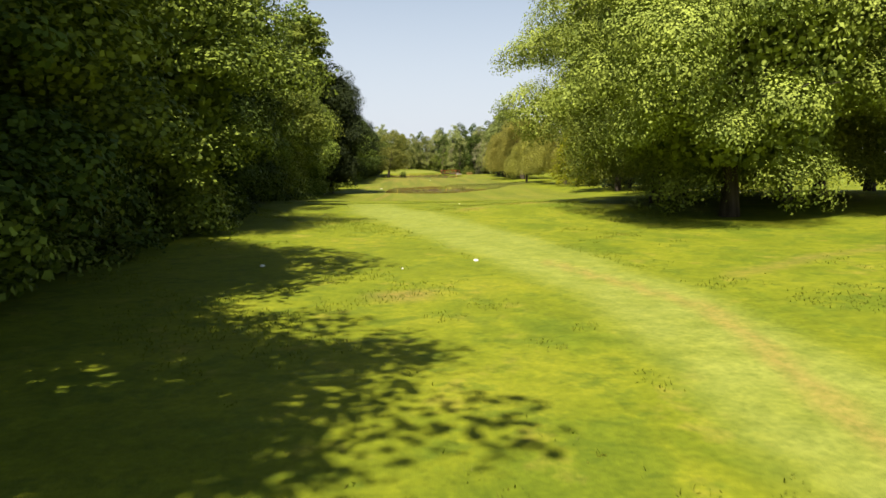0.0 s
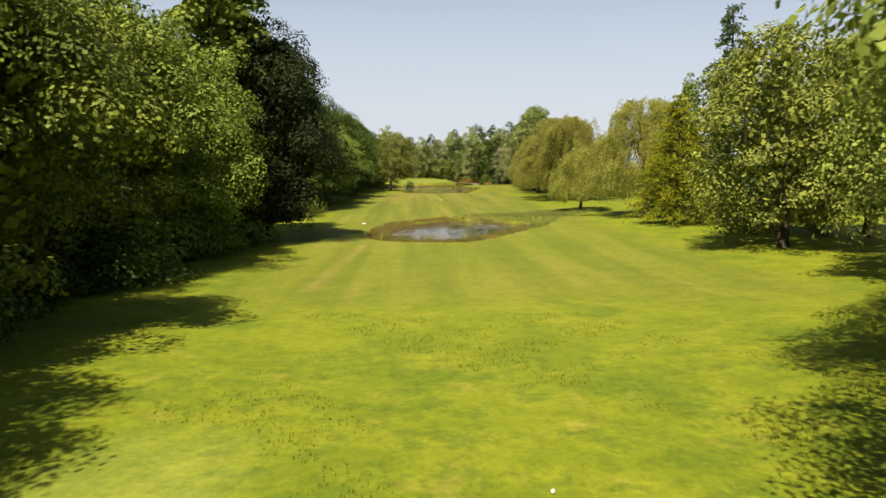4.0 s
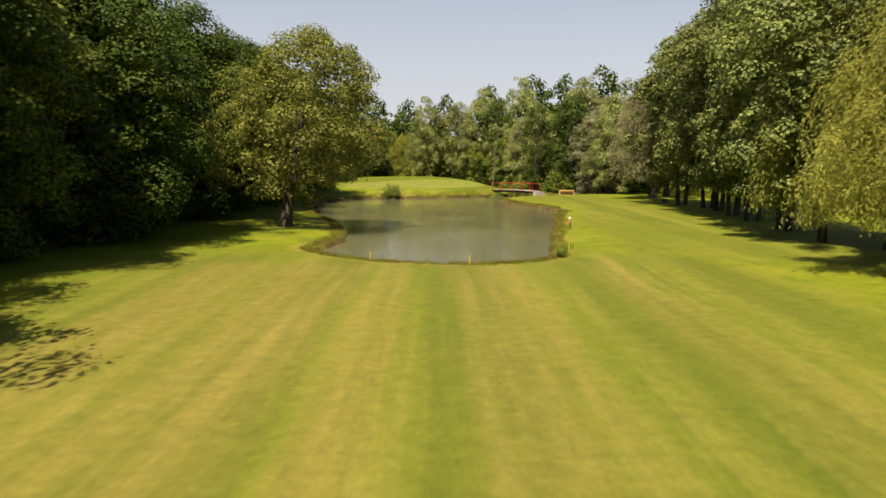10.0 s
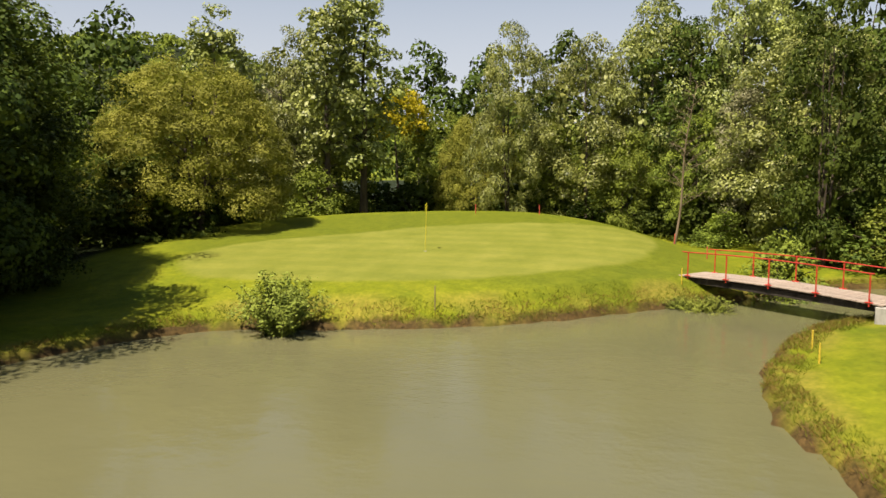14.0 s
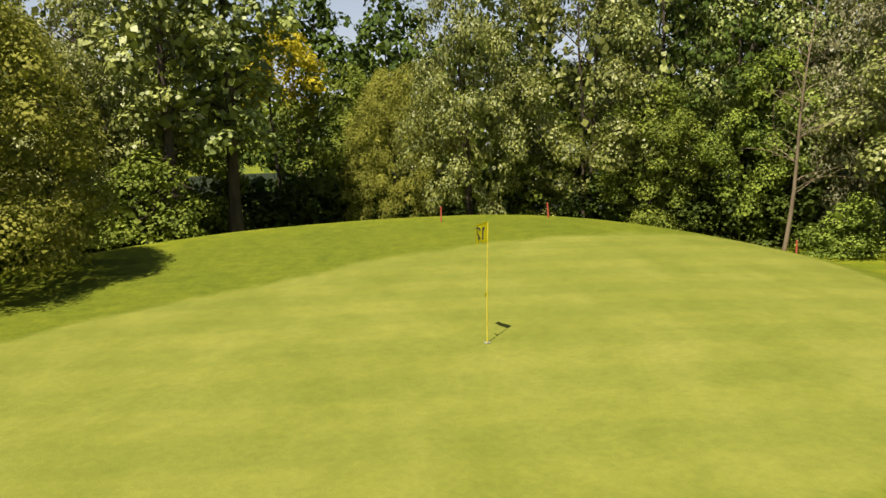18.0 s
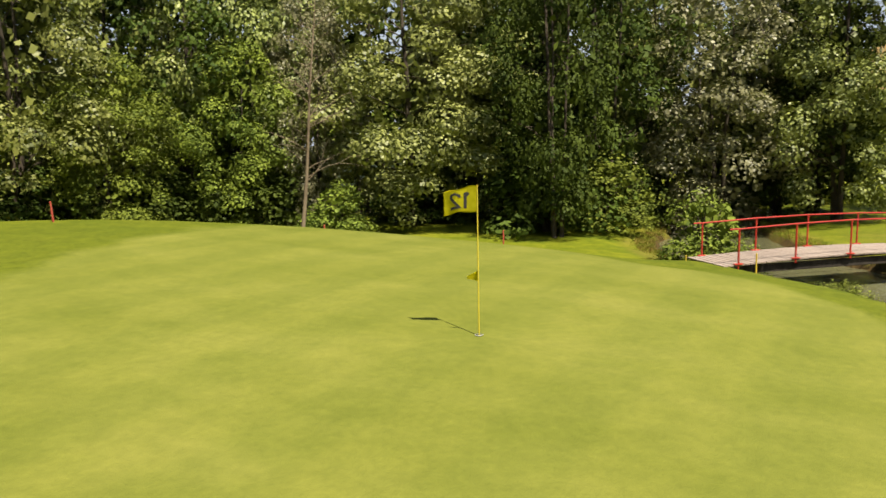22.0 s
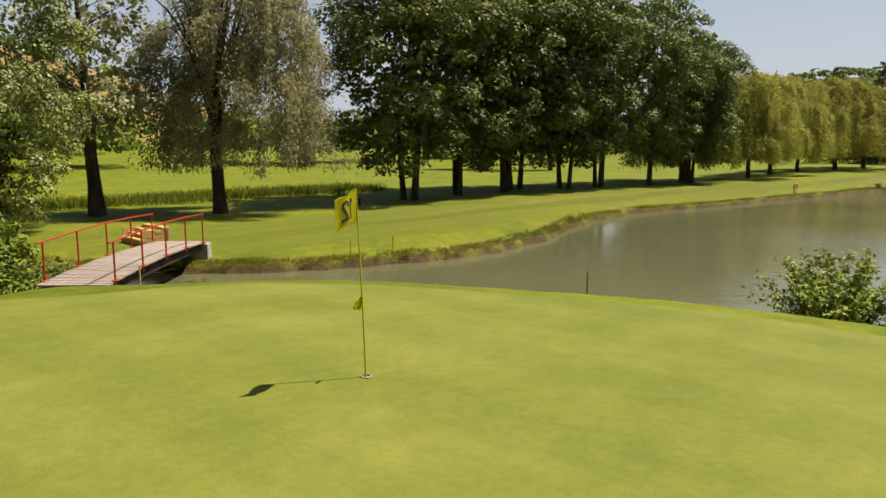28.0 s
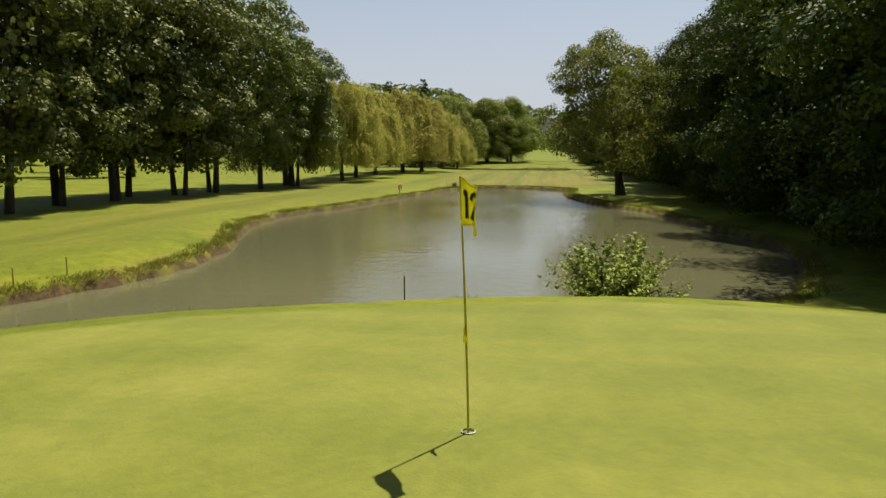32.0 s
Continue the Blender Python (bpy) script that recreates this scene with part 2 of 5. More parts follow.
def turf_mat():
    """Turf of the whole course: fairway with mowing lines, rough, green, bare and dry ground, by the painted-on zones of the plan."""
    k = Mat("turf", 0.85, 0.15)
    fine = k.noise(9.0, 6, (1, 1, 1), 0.7)
    blades = k.noise(38.0, 4)
    mid = k.noise(0.55, 5)
    big = k.noise(0.09, 3)
    streak = k.noise(0.9, 5, (1.0, 0.05, 1))
    line = k.noise(2.6, 4, (1.0, 0.035, 1))
    rough = k.ramp(mid, [(0.25, (0.150, 0.185, 0.010)), (0.5, (0.215, 0.245, 0.015)), (0.78, (0.290, 0.295, 0.028))])
    rough = k.mix(k.span(k.noise(0.33, 5, (1, 0.8, 1), 0.65), 0.54, 0.64, 0, 0.75), rough, (0.130, 0.180, 0.012))
    rough = k.mix(k.math('MULTIPLY', k.attr("wild"), k.span(k.noise(1.1, 6, (1, 1, 1), 0.7), 0.52, 0.60, 0, 0.7)), rough, (0.120, 0.170, 0.014))
    rough = k.mix(k.math('MULTIPLY', k.attr("wild"), k.span(k.noise(0.8, 5, (1.3, 1, 1), 0.6), 0.60, 0.70, 0, 0.6)), rough, (0.330, 0.290, 0.060))
    fair = k.ramp(streak, [(0.30, (0.135, 0.160, 0.020)), (0.5, (0.190, 0.200, 0.030)), (0.68, (0.255, 0.225, 0.055))])
    fair = k.mix(k.span(line, 0.54, 0.74, 0, 0.45), fair, (0.300, 0.240, 0.085))
    fair = k.mix(k.span(big, 0.40, 0.66, 0, 0.55), fair, (0.140, 0.170, 0.018))
    wave = k.n("TexWave", Scale=0.068, Distortion=1.4, Detail=2.0)
    wave.inputs["Detail Scale"].default_value = 0.35
    k.link(k.coords((1, 0.03, 1)), wave.inputs["Vector"])
    fair = k.mix(0.55, fair, k.ramp(wave.outputs["Fac"], [(0.30, (0.80, 0.84, 0.74)), (0.70, (1.16, 1.13, 1.10))]), 'MULTIPLY')
    green = k.ramp(k.noise(0.5, 4, (1, 0.5, 1)), [(0.25, (0.190, 0.215, 0.038)), (0.55, (0.245, 0.260, 0.060)), (0.8, (0.300, 0.300, 0.085))])
    wave2 = k.n("TexWave", Scale=0.17, Distortion=2.0, Detail=2.0)
    wave2.bands_direction = 'Y'
    wave2.inputs["Detail Scale"].default_value = 0.3
    k.link(k.coords((0.3, 0.95, 1)), wave2.inputs["Vector"])
    green = k.mix(0.45, green, k.ramp(wave2.outputs["Fac"], [(0.30, (0.87, 0.91, 0.82)), (0.70, (1.08, 1.06, 1.05))]), 'MULTIPLY')
    c = k.mix(k.attr("fairway"), rough, fair)
    c = k.mix(k.math('MULTIPLY', k.attr("straw"), k.span(streak, 0.25, 0.6, 0.30, 0.85)), c, k.ramp(line, [(0.35, (0.225, 0.190, 0.050)), (0.65, (0.310, 0.245, 0.075))]))
    c = k.mix(k.math('MULTIPLY', k.attr("path"), k.span(k.noise(0.8, 4), .25, .6, .55, .95)), c, (0.285, 0.320, 0.085))
    c = k.mix(k.math('MULTIPLY', k.attr("collar"), 0.75), c, (0.142, 0.172, 0.018))
    c = k.mix(k.attr("green"), c, green)
    c = k.mix(k.math('MULTIPLY', k.attr("dry"), k.span(fine, .3, .7, .35, 1)), c, (0.36, 0.25, 0.10))
    c = k.mix(k.attr("wheat"), c, k.ramp(mid, [(0.3, (0.30, 0.20, 0.10)), (0.7, (0.40, 0.275, 0.15))]))
    # shade beneath the trees, put into the turf colour as near-black ground
    c = k.mix(k.attr("woods_shade"), c, (0.020, 0.030, 0.010))
    c = k.mix(k.attr("soil"), c, k.ramp(fine, [(0.3, (0.045, 0.028, 0.015)), (0.7, (0.150, 0.095, 0.048))]))
    fine2 = k.noise(2.4, 5, (1, 1, 1), 0.65)
    tone = k.mix(0.8, (1, 1, 1), k.ramp(fine, [(0.28, (0.60, 0.64, 0.52)), (0.72, (1.25, 1.22, 1.20))]), 'MIX')
    tone = k.mix(0.8, tone, k.ramp(fine2, [(0.30, (0.68, 0.74, 0.60)), (0.70, (1.22, 1.18, 1.15))]), 'MULTIPLY')
    c = k.mix(k.math('SUBTRACT', 1.0, k.math('ADD', k.math('MULTIPLY', k.attr("green"), 0.55), k.math('MULTIPLY', k.attr("fairway"), 0.25))), c, k.mix(1.0, c, tone, 'MULTIPLY'))
    c = k.mix(1.0, c, (0.645, 0.640, 0.46), 'MULTIPLY')
    k.color(c)
    k.bump(k.math('ADD', k.math('MULTIPLY', fine, 0.6), k.math('MULTIPLY', blades, 0.5)), 0.35, 0.05)
    return k.m


def water_mat(name, tint, deep, scale, strength, algae=0.0):
    """Murky pond water: a tinted body under a rippled, reflecting surface."""
    k = Mat(name, 0.06, 0.5)
    k.p.inputs["IOR"].default_value = 1.33
    body = k.ramp(k.noise(0.12, 4), [(0.3, tint), (0.7, deep)])
    if algae:
        mat = k.math('MULTIPLY', k.span(k.noise(0.34, 6, (1, 1, 1), 0.62), 0.49, 0.60), k.span(k.noise(3.0, 5, (1, 1, 1), 0.7), 0.35, 0.6, 0.25, 1))
        mat = k.math('MULTIPLY', mat, algae)
        body = k.mix(mat, body, k.ramp(k.noise(1.4, 4), [(0.35, (0.130, 0.092, 0.050)), (0.7, (0.235, 0.170, 0.105))]))
        k.link(k.span(mat, 0, 1, 0.05, 0.6), k.p.inputs["Roughness"])
    k.color(body)
    a = k.noise(scale, 3, (1, 1.6, 1))
    b = k.noise(scale * 0.22, 2, (1, 1.4, 1))
    k.bump(k.math('ADD', k.math('MULTIPLY', a, k.span(k.noise(0.07, 2), .35, .65, .1, 1)), b), strength, 0.03)
    return k.m


M_TURF = turf_mat()
M_POND_CLEAR = water_mat("pond_water", (0.050, 0.043, 0.028), (0.018, 0.018, 0.014), 3.0, 0.07, 0.65)
M_POND_MUD = water_mat("muddy_pond_water", (0.118, 0.114, 0.058), (0.098, 0.096, 0.050), 6.0, 0.40)


# ---- mesh helpers ----
def mesh_from(name, co, faces_flat, starts, material, smooth=False):
    """A mesh from numpy arrays: points, loop vertex numbers and face starts."""
    me = bpy.data.meshes.new(name)
    me.vertices.add(len(co))
    me.vertices.foreach_set("co", np.ascontiguousarray(co, np.float32).ravel())
    me.loops.add(len(faces_flat))
    me.loops.foreach_set("vertex_index", np.ascontiguousarray(faces_flat, np.int32))
    me.polygons.add(len(starts))
    me.polygons.foreach_set("loop_start", np.ascontiguousarray(starts, np.int32))
    if smooth:
        me.polygons.foreach_set("use_smooth", np.ones(len(starts), bool))
    me.update(calc_edges=True)
    me.materials.append(material)
    return me


def child(name, me, parent, label=""):
    ob = new(name, me)
    ob.parent = parent
    return tagged(ob, label)


def part(name, bm, material, parent, label="", smooth=False):
    me = bpy.data.meshes.new(name)
    bm.to_mesh(me)
    bm.free()
    me.materials.append(material)
    if smooth:
        me.polygons.foreach_set("use_smooth", np.ones(len(me.polygons), bool))
    if parent is None:
        return tagged(new(name, me), label)
    return child(name, me, parent, label)


def box(sx, sy, sz, at=(0, 0, 0), turn=None, bevel=0.0):
    bm = bmesh.new()
    bmesh.ops.create_cube(bm, size=1.0)
    bmesh.ops.scale(bm, vec=(sx, sy, sz), verts=bm.verts)
    if bevel:
        bmesh.ops.bevel(bm, geom=bm.edges[:], offset=bevel, segments=1, affect='EDGES')
    if turn is not None:
        bmesh.ops.transform(bm, matrix=turn, verts=bm.verts)
    bmesh.ops.translate(bm, vec=at, verts=bm.verts)
    return bm


def rod(a, b, r, r2=None, sides=8, bevel=0.0):
    """A round rod from a to b."""
    a, b = Vector(a), Vector(b)
    bm = bmesh.new()
    bmesh.ops.create_cone(bm, cap_ends=True, segments=sides, radius1=r, radius2=r if r2 is None else r2, depth=(b - a).length)
    turn = (b - a).to_track_quat('Z', 'Y').to_matrix().to_4x4()
    bmesh.ops.transform(bm, matrix=Matrix.Translation((a + b) / 2) @ turn, verts=bm.verts)
    return bm


def joined(*bms):
    out = bmesh.new()
    for b in bms:
        me = bpy.data.meshes.new("tmp")
        b.to_mesh(me)
        b.free()
        out.from_mesh(me)
        bpy.data.meshes.remove(me)
    return out


def smoothstep(a, b, x):
    t = np.clip((x - a) / (b - a), 0, 1)
    return t * t * (3 - 2 * t)


def wavy(x, y, s, seed=0.0):
    """Smooth, uneven swell of about +-1 for arrays."""
    return (np.sin(x * s + seed) * np.cos(y * s * 0.83 + seed * 1.7) + 0.6 * np.sin(x * s * 2.1 + y * s * 1.3 + seed * 2.3)
            + 0.35 * np.sin(x * s * 3.7 - y * s * 4.3 + seed)) / 1.6


def inside_dist(px, py, poly):
    """Signed distance to a closed outline, negative within."""
    poly = np.asarray(poly, float)
    best = np.full(px.shape, 1e9)
    ins = np.zeros(px.shape, bool)
    for (x1, y1), (x2, y2) in zip(poly, np.roll(poly, -1, 0)):
        dx, dy = x2 - x1, y2 - y1
        t = np.clip(((px - x1) * dx + (py - y1) * dy) / (dx * dx + dy * dy + 1e-9), 0, 1)
        best = np.minimum(best, np.hypot(px - x1 - t * dx, py - y1 - t * dy))
        cross = ((y1 > py) != (y2 > py)) & (px < dx * (py - y1) / (dy + 1e-12) + x1)
        ins ^= cross
    return np.where(ins, -best, best)


def rounded(poly, rounds=2):
    """Chaikin corner cutting of a closed outline."""
    p = np.asarray(poly, float)
    for _ in range(rounds):
        q = np.roll(p, -1, 0)
        p = np.stack([0.75 * p + 0.25 * q, 0.25 * p + 0.75 * q], 1).reshape(-1, 2)
    return p


def line_dist(px, py, pts):
    best = np.full(px.shape, 1e9)
    for (x1, y1), (x2, y2) in zip(pts, pts[1:]):
        dx, dy = x2 - x1, y2 - y1
        t = np.clip(((px - x1) * dx + (py - y1) * dy) / (dx * dx + dy * dy), 0, 1)
        best = np.minimum(best, np.hypot(px - x1 - t * dx, py - y1 - t * dy))
    return best


# ---- plan ----
WATER_1, WATER_2 = -1.62, -1.36
POND_1 = rounded([(-2.9, -151.5), (-2.5, -148.6), (-1.6, -146.2), (0.5, -142.8), (2.2, -140.8), (3.8, -139.8), (5.4, -141.6), (7.6, -143.0), (10.2, -145.0),
                  (9.6, -148.6), (7.4, -152.6), (5.2, -156.2), (3.6, -159.2), (2.0, -161.8), (-1.4, -161.6), (-3.0, -159.6), (-3.2, -155.5)])
POND_2 = rounded([(-2.6, -65.8), (-1.0, -67.9), (1.2, -69.8), (4.4, -70.6), (7.0, -69.8), (8.6, -68.4), (9.2, -65.0), (10.0, -59.5), (11.2, -53.0),
                  (12.4, -46.0), (13.1, -40.5), (14.6, -36.0), (14.4, -30.0), (13.6, -26.3), (12.0, -22.3), (11.0, -18.0), (10.9, -14.2), (11.7, -11.9), (13.2, -8.4),
                  (14.8, -6.6), (18.5, -3.6), (23.0, -1.6), (30.0, 0.0), (38.0, 2.0), (38.0, 5.5), (30.0, 3.4), (23.0, 2.4), (18.4, 2.2),
                  (15.0, 0.2), (11.6, -2.8), (8.6, -5.2), (5.6, -7.6), (2.6, -9.0), (-0.6, -9.9), (-4.2, -10.5), (-6.2, -12.4),
                  (-8.2, -17.0), (-9.8, -24.5), (-8.6, -30.5), (-7.2, -37.0), (-6.4, -42.0), (-4.2, -46.6), (-2.6, -53.0), (-1.6, -59.6), (-2.2, -63.6)])
GREEN = rounded([(-10.1, -1.0), (-9.0, 2.0), (-7.5, 3.9), (-5.7, 5.4), (-3.8, 7.3), (-2.0, 9.1), (0.6, 10.4), (3.8, 11.6), (7.4, 11.9), (9.8, 10.4), (10.5, 7.0),
                 (9.8, 2.6), (8.4, -0.9), (6.5, -3.4), (3.5, -5.7), (0.4, -6.9), (-2.4, -7.3), (-5.0, -7.4), (-7.8, -6.4), (-9.6, -4.0)], 3)
MARSH = rounded([(-4.6, -160.5), (-4.9, -153.0), (-4.2, -147.5), (-2.4, -143.4), (0.6, -140.0), (3.2, -137.6), (8.0, -136.0), (13.0, -133.4), (17.5, -131.0), (21.0, -131.5),
                 (20.5, -136.0), (14.8, -141.0), (12.2, -146.0), (10.4, -151.0), (7.6, -155.5), (5.4, -160.0), (3.0, -163.4), (-2.0, -163.6)])
TRACK = [(2.6, -262), (2.3, -244), (2.2, -236), (1.0, -230), (-1.0, -222), (-3.6, -213), (-5.0, -203)]
GROUND_Y = [-3000, -300, -250, -232, -215, -205, -185, -170, -150, -120, -60, 40, 3000]
GROUND_Z = [-1.2, -1.2, -1.0, -0.85, -0.6, -0.5, -1.1, -1.4, -1.25, -1.05, -1.0, -0.9, -0.9]
HILLS = [(-430, 640, 250, 250, 125), (240, -930, 260, 190, 74), (-500, -900, 500, 200, 36), (330, -62, 125, 120, 45)]


def land(x, y):
    """Height of the land, with ponds and hills, at arrays x, y."""
    x, y = np.asarray(x, float), np.asarray(y, float)
    z = np.interp(y, GROUND_Y, GROUND_Z) + 0.10 * wavy(x, y, 0.11, 0.7) + 0.03 * wavy(x, y, 0.5, 2.0)
    z += 0.35 * smoothstep(6, 22, x) * smoothstep(-75, -100, y)
    z += 0.5 * np.exp(-((x - 5) / 6) ** 2 - ((y + 214) / 5) ** 2)
    d = (x / np.where(x > 0, 13.6, 19.6)) ** 2 + ((y - 5.5) / 17.5) ** 2
    s = smoothstep(1.15, 0.42, d)
    mound = 0.034 * np.clip(y, 0, 30) + 0.020 * np.clip(y - 6, 0, 30) + 0.030 * np.clip(y, -30, 0)
    mound -= (0.001 + 0.008 * smoothstep(-3, 6, x)) * np.clip(-2 - y, 0, 8) ** 2 + 0.004 * np.clip(x - 2, 0, 12) ** 2
    z = z * (1 - s) + s * (mound + 0.010 * wavy(x, y, 0.5))
    head = np.exp(-((x - 10.6) ** 2 + (y + 1.0) ** 2) / 3.2)
    z += head * (-0.55 - z)
    for cx, cy, rx, ry, top in HILLS:
        z += top * np.exp(-((x - cx) / rx) ** 2 - ((y - cy) / ry) ** 2)
    for poly, level in ((POND_1, WATER_1), (POND_2, WATER_2)):
        near = (x > poly[:, 0].min() - 8) & (x < poly[:, 0].max() + 8) & (y > poly[:, 1].min() - 8) & (y < poly[:, 1].max() + 8)
        if near.any():
            p = inside_dist(x[near], y[near], poly) + 0.16 * wavy(x[near], y[near], 1.9)
            zn = z[near]
            low = level - 0.25 - 0.5 * smoothstep(-0.2, -3, p)
            lip = np.where(p < 3.4, np.minimum(zn, level + 0.24 + (zn - level - 0.24) * smoothstep(0.0, np.where((y[near] > -13) & (x[near] < 12), 1.3, 3.2), p)), zn)
            z[near] = low + (lip - low) * smoothstep(-0.26, 0.06, p)
    return z


def ground_z(x, y):
    return float(land(np.array([x]), np.array([y]))[0])


def axis(*spans):
    out = []
    for a, b, step in spans:
        out += list(np.arange(a, b, step))
    return np.array(out)


def build_ground():
    xs = axis((-3000, -600, 300), (-600, -200, 50), (-200, -60, 12), (-60, -24, 3), (-24, -11, 0.8), (-11, 18, 0.32), (18, 40, 0.9), (40, 80, 4),
              (80, 300, 14), (300, 700, 40), (700, 3001, 300))
    ys = axis((-3000, -1000, 250), (-1000, -500, 50), (-500, -280, 20), (-280, -258, 2), (-258, -162, 0.6), (-162, -128, 0.35), (-128, -74, 0.6),
              (-74, 4, 0.32), (4, 30, 0.6), (30, 60, 3), (60, 300, 15), (300, 700, 40), (700, 3001, 300))
    gx, gy = np.meshgrid(xs, ys)
    x, y = gx.ravel(), gy.ravel()
    z = land(x, y)
    nx, ny = len(xs), len(ys)
    i = (np.arange(ny - 1)[:, None] * nx + np.arange(nx - 1)[None]).ravel()
    quads = np.stack([i, i + 1, i + nx + 1, i + nx], 1)
    me = mesh_from("ground", np.stack([x, y, z], 1), quads.ravel(), np.arange(len(quads)) * 4, M_TURF, True)
    p1, p2 = inside_dist(x, y, POND_1), inside_dist(x, y, POND_2)
    g = inside_dist(x, y, GREEN) + 0.12 * wavy(x, y, 1.1)
    edge = 0.9 * wavy(x, y, 0.23, 1.0)
    fair = smoothstep(-10.5, -7.5, x + edge) * smoothstep(17, 13, x + edge) * (0.68 * smoothstep(-192, -184, y + edge) + 0.32 * smoothstep(-152, -138, y + edge)) * smoothstep(-64, -72, y)
    east = smoothstep(11, 16, x + edge) * smoothstep(26, 21, x) * smoothstep(-76, -66, y) * smoothstep(0, -4, y)
    masks = {
        "fairway": np.maximum(fair * smoothstep(0.2, 2.5, p1), 0.8 * east * smoothstep(0.6, 3.0, p2)),
        "green": smoothstep(0.15, -0.15, g),
        "path": smoothstep(2.1, 0.9, line_dist(x, y, TRACK) + 0.3 * edge) * smoothstep(-196, -212, y),
        "dry": np.clip(
            0.9 * smoothstep(0.9, 0.2, np.hypot((x + 2.9) / 1.3, (y + 235.4) / 0.9)) + 0.7 * smoothstep(1, 0.2, np.hypot((x - 0.6) / 1.1, (y + 214.6) / 1.3))
            + 0.8 * smoothstep(1, 0.2, np.hypot((x - 3.9) / 2.4, (y + 212.8) / 1.7))
            + 0.75 * smoothstep(0.34, 0.08, line_dist(x, y, [(1.6, -262), (2.1, -244), (2.7, -240.1), (3.0, -237.4), (2.3, -234.7), (1.2, -231)]) )
            + 0.5 * smoothstep(0.5, 0.1, line_dist(x, y, [(5.2, -233.8), (9.0, -231.2), (16.0, -228.0)]))
            + 0.55 * smoothstep(1.0, 0.3, np.abs(p2 - 0.5)) * smoothstep(0.35, -0.2, wavy(x, y, 0.7)) * (np.abs(p2) < 3)
            + 0.5 * smoothstep(0.5, 0.1, line_dist(x, y, [(-5.3, -184), (-4.8, -172), (-4.4, -165)]))
            + 0.75 * smoothstep(1.7, 0.3, np.abs(p1 - 0.8)) * (x < 8) * smoothstep(-0.8, 0.5, wavy(x, y, 0.9, 2.0)), 0, 1),
        "collar": smoothstep(15.0, 11.0, np.hypot(x, y - 4)) * smoothstep(-7, -3, y + 0.3 * x),
        "wild": smoothstep(-186, -200, y),
        "straw": smoothstep(-118, -90, y) * smoothstep(-70.5, -73.5, y) * np.clip(
            0.85 * smoothstep(-7.5, -4.0, x + 0.5 * edge) * smoothstep(1.1, 0.5, x + 0.15 * edge) + 0.75 * smoothstep(1.3, 1.7, x) * smoothstep(2.9, 2.4, x)
            + 0.6 * smoothstep(4.1, 4.6, x) * smoothstep(7.1, 6.4, x) + 0.4 * smoothstep(9.0, 9.6, x) * smoothstep(11.6, 10.8, x), 0, 1),
        "wheat": smoothstep(0.08, 0.12, np.exp(-((x - 330) / 125) ** 2 - ((y + 62) / 120) ** 2)),
        # painted shade: west wood floor, far wooded hills, ground behind the green
        "woods_shade": np.clip(smoothstep(-15.2, -17.0, x + 0.4 * edge) * smoothstep(-75, -55, x) * (y < 40) + smoothstep(8, 22, np.exp(-((x + 430) / 250) ** 2 - ((y - 640) / 250) ** 2) * 118 + np.exp(-((x - 240) / 260) ** 2 - ((y + 930) / 190) ** 2) * 72) * 3 + smoothstep(20, 24, y - 0.2 * np.abs(x)) * (np.hypot(x, y) < 220), 0, 1),
        "soil": np.clip(np.maximum(smoothstep(0.20, -0.05, p1), smoothstep(0.26, 0.04, p2 + 0.16 * wavy(x, y, 1.9) + 0.10 * wavy(x, y, 4.1))), 0, 1),
    }
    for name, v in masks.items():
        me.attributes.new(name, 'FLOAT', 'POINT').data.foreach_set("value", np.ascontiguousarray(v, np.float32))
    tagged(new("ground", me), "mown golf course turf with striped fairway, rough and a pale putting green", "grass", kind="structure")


def build_water(name, poly, level, mat, label):
    bm = bmesh.new()
    bm.faces.new([bm.verts.new((px, py, level)) for px, py in poly])
    bmesh.ops.triangulate(bm, faces=bm.faces[:])
    ob = part(name, bm, mat, None)
    tagged(ob, label, "pond", kind="structure")


def grown(poly, by):
    """The outline moved outwards."""
    p = np.asarray(poly)
    t = np.roll(p, -1, 0) - np.roll(p, 1, 0)
    t /= np.linalg.norm(t, axis=1)[:, None] + 1e-9
    n = np.stack([t[:, 1], -t[:, 0]], 1)
    area = 0.5 * np.sum(p[:, 0] * np.roll(p[:, 1], -1) - np.roll(p[:, 0], -1) * p[:, 1])
    return p + n * (by if area > 0 else -by)


build_ground()
build_water("water_1", grown(POND_1, 0.5), WATER_1, M_POND_CLEAR, "still dark pond water among reeds reflecting the sky")
build_water("water_2", grown(POND_2, 0.5), WATER_2, M_POND_MUD, "murky olive-brown pond water in front of the green")


# ---- plants ----
def leaves(rng, pos, out, size, aspect=0.55, up=0.5, jitter=0.9):
    """Arrays for one folded four-point leaf at each of pos, facing roughly along out."""
    n = len(pos)
    nrm = out + up * np.array([0, 0, 1.0]) + jitter * rng.normal(size=(n, 3))
    nrm /= np.linalg.norm(nrm, axis=1)[:, None] + 1e-9
    a = rng.normal(size=(n, 3))
    a -= (a * nrm).sum(1)[:, None] * nrm
    a /= np.linalg.norm(a, axis=1)[:, None] + 1e-9
    b = np.cross(nrm, a)
    s = size * rng.uniform(0.65, 1.35, (n, 1))
    co = np.stack([pos - a * s * 0.5, pos + b * s * 0.5 * aspect - nrm * s * 0.08, pos + a * s * 0.5, pos - b * s * 0.5 * aspect - nrm * s * 0.08], 1)
    return co.reshape(-1, 3)


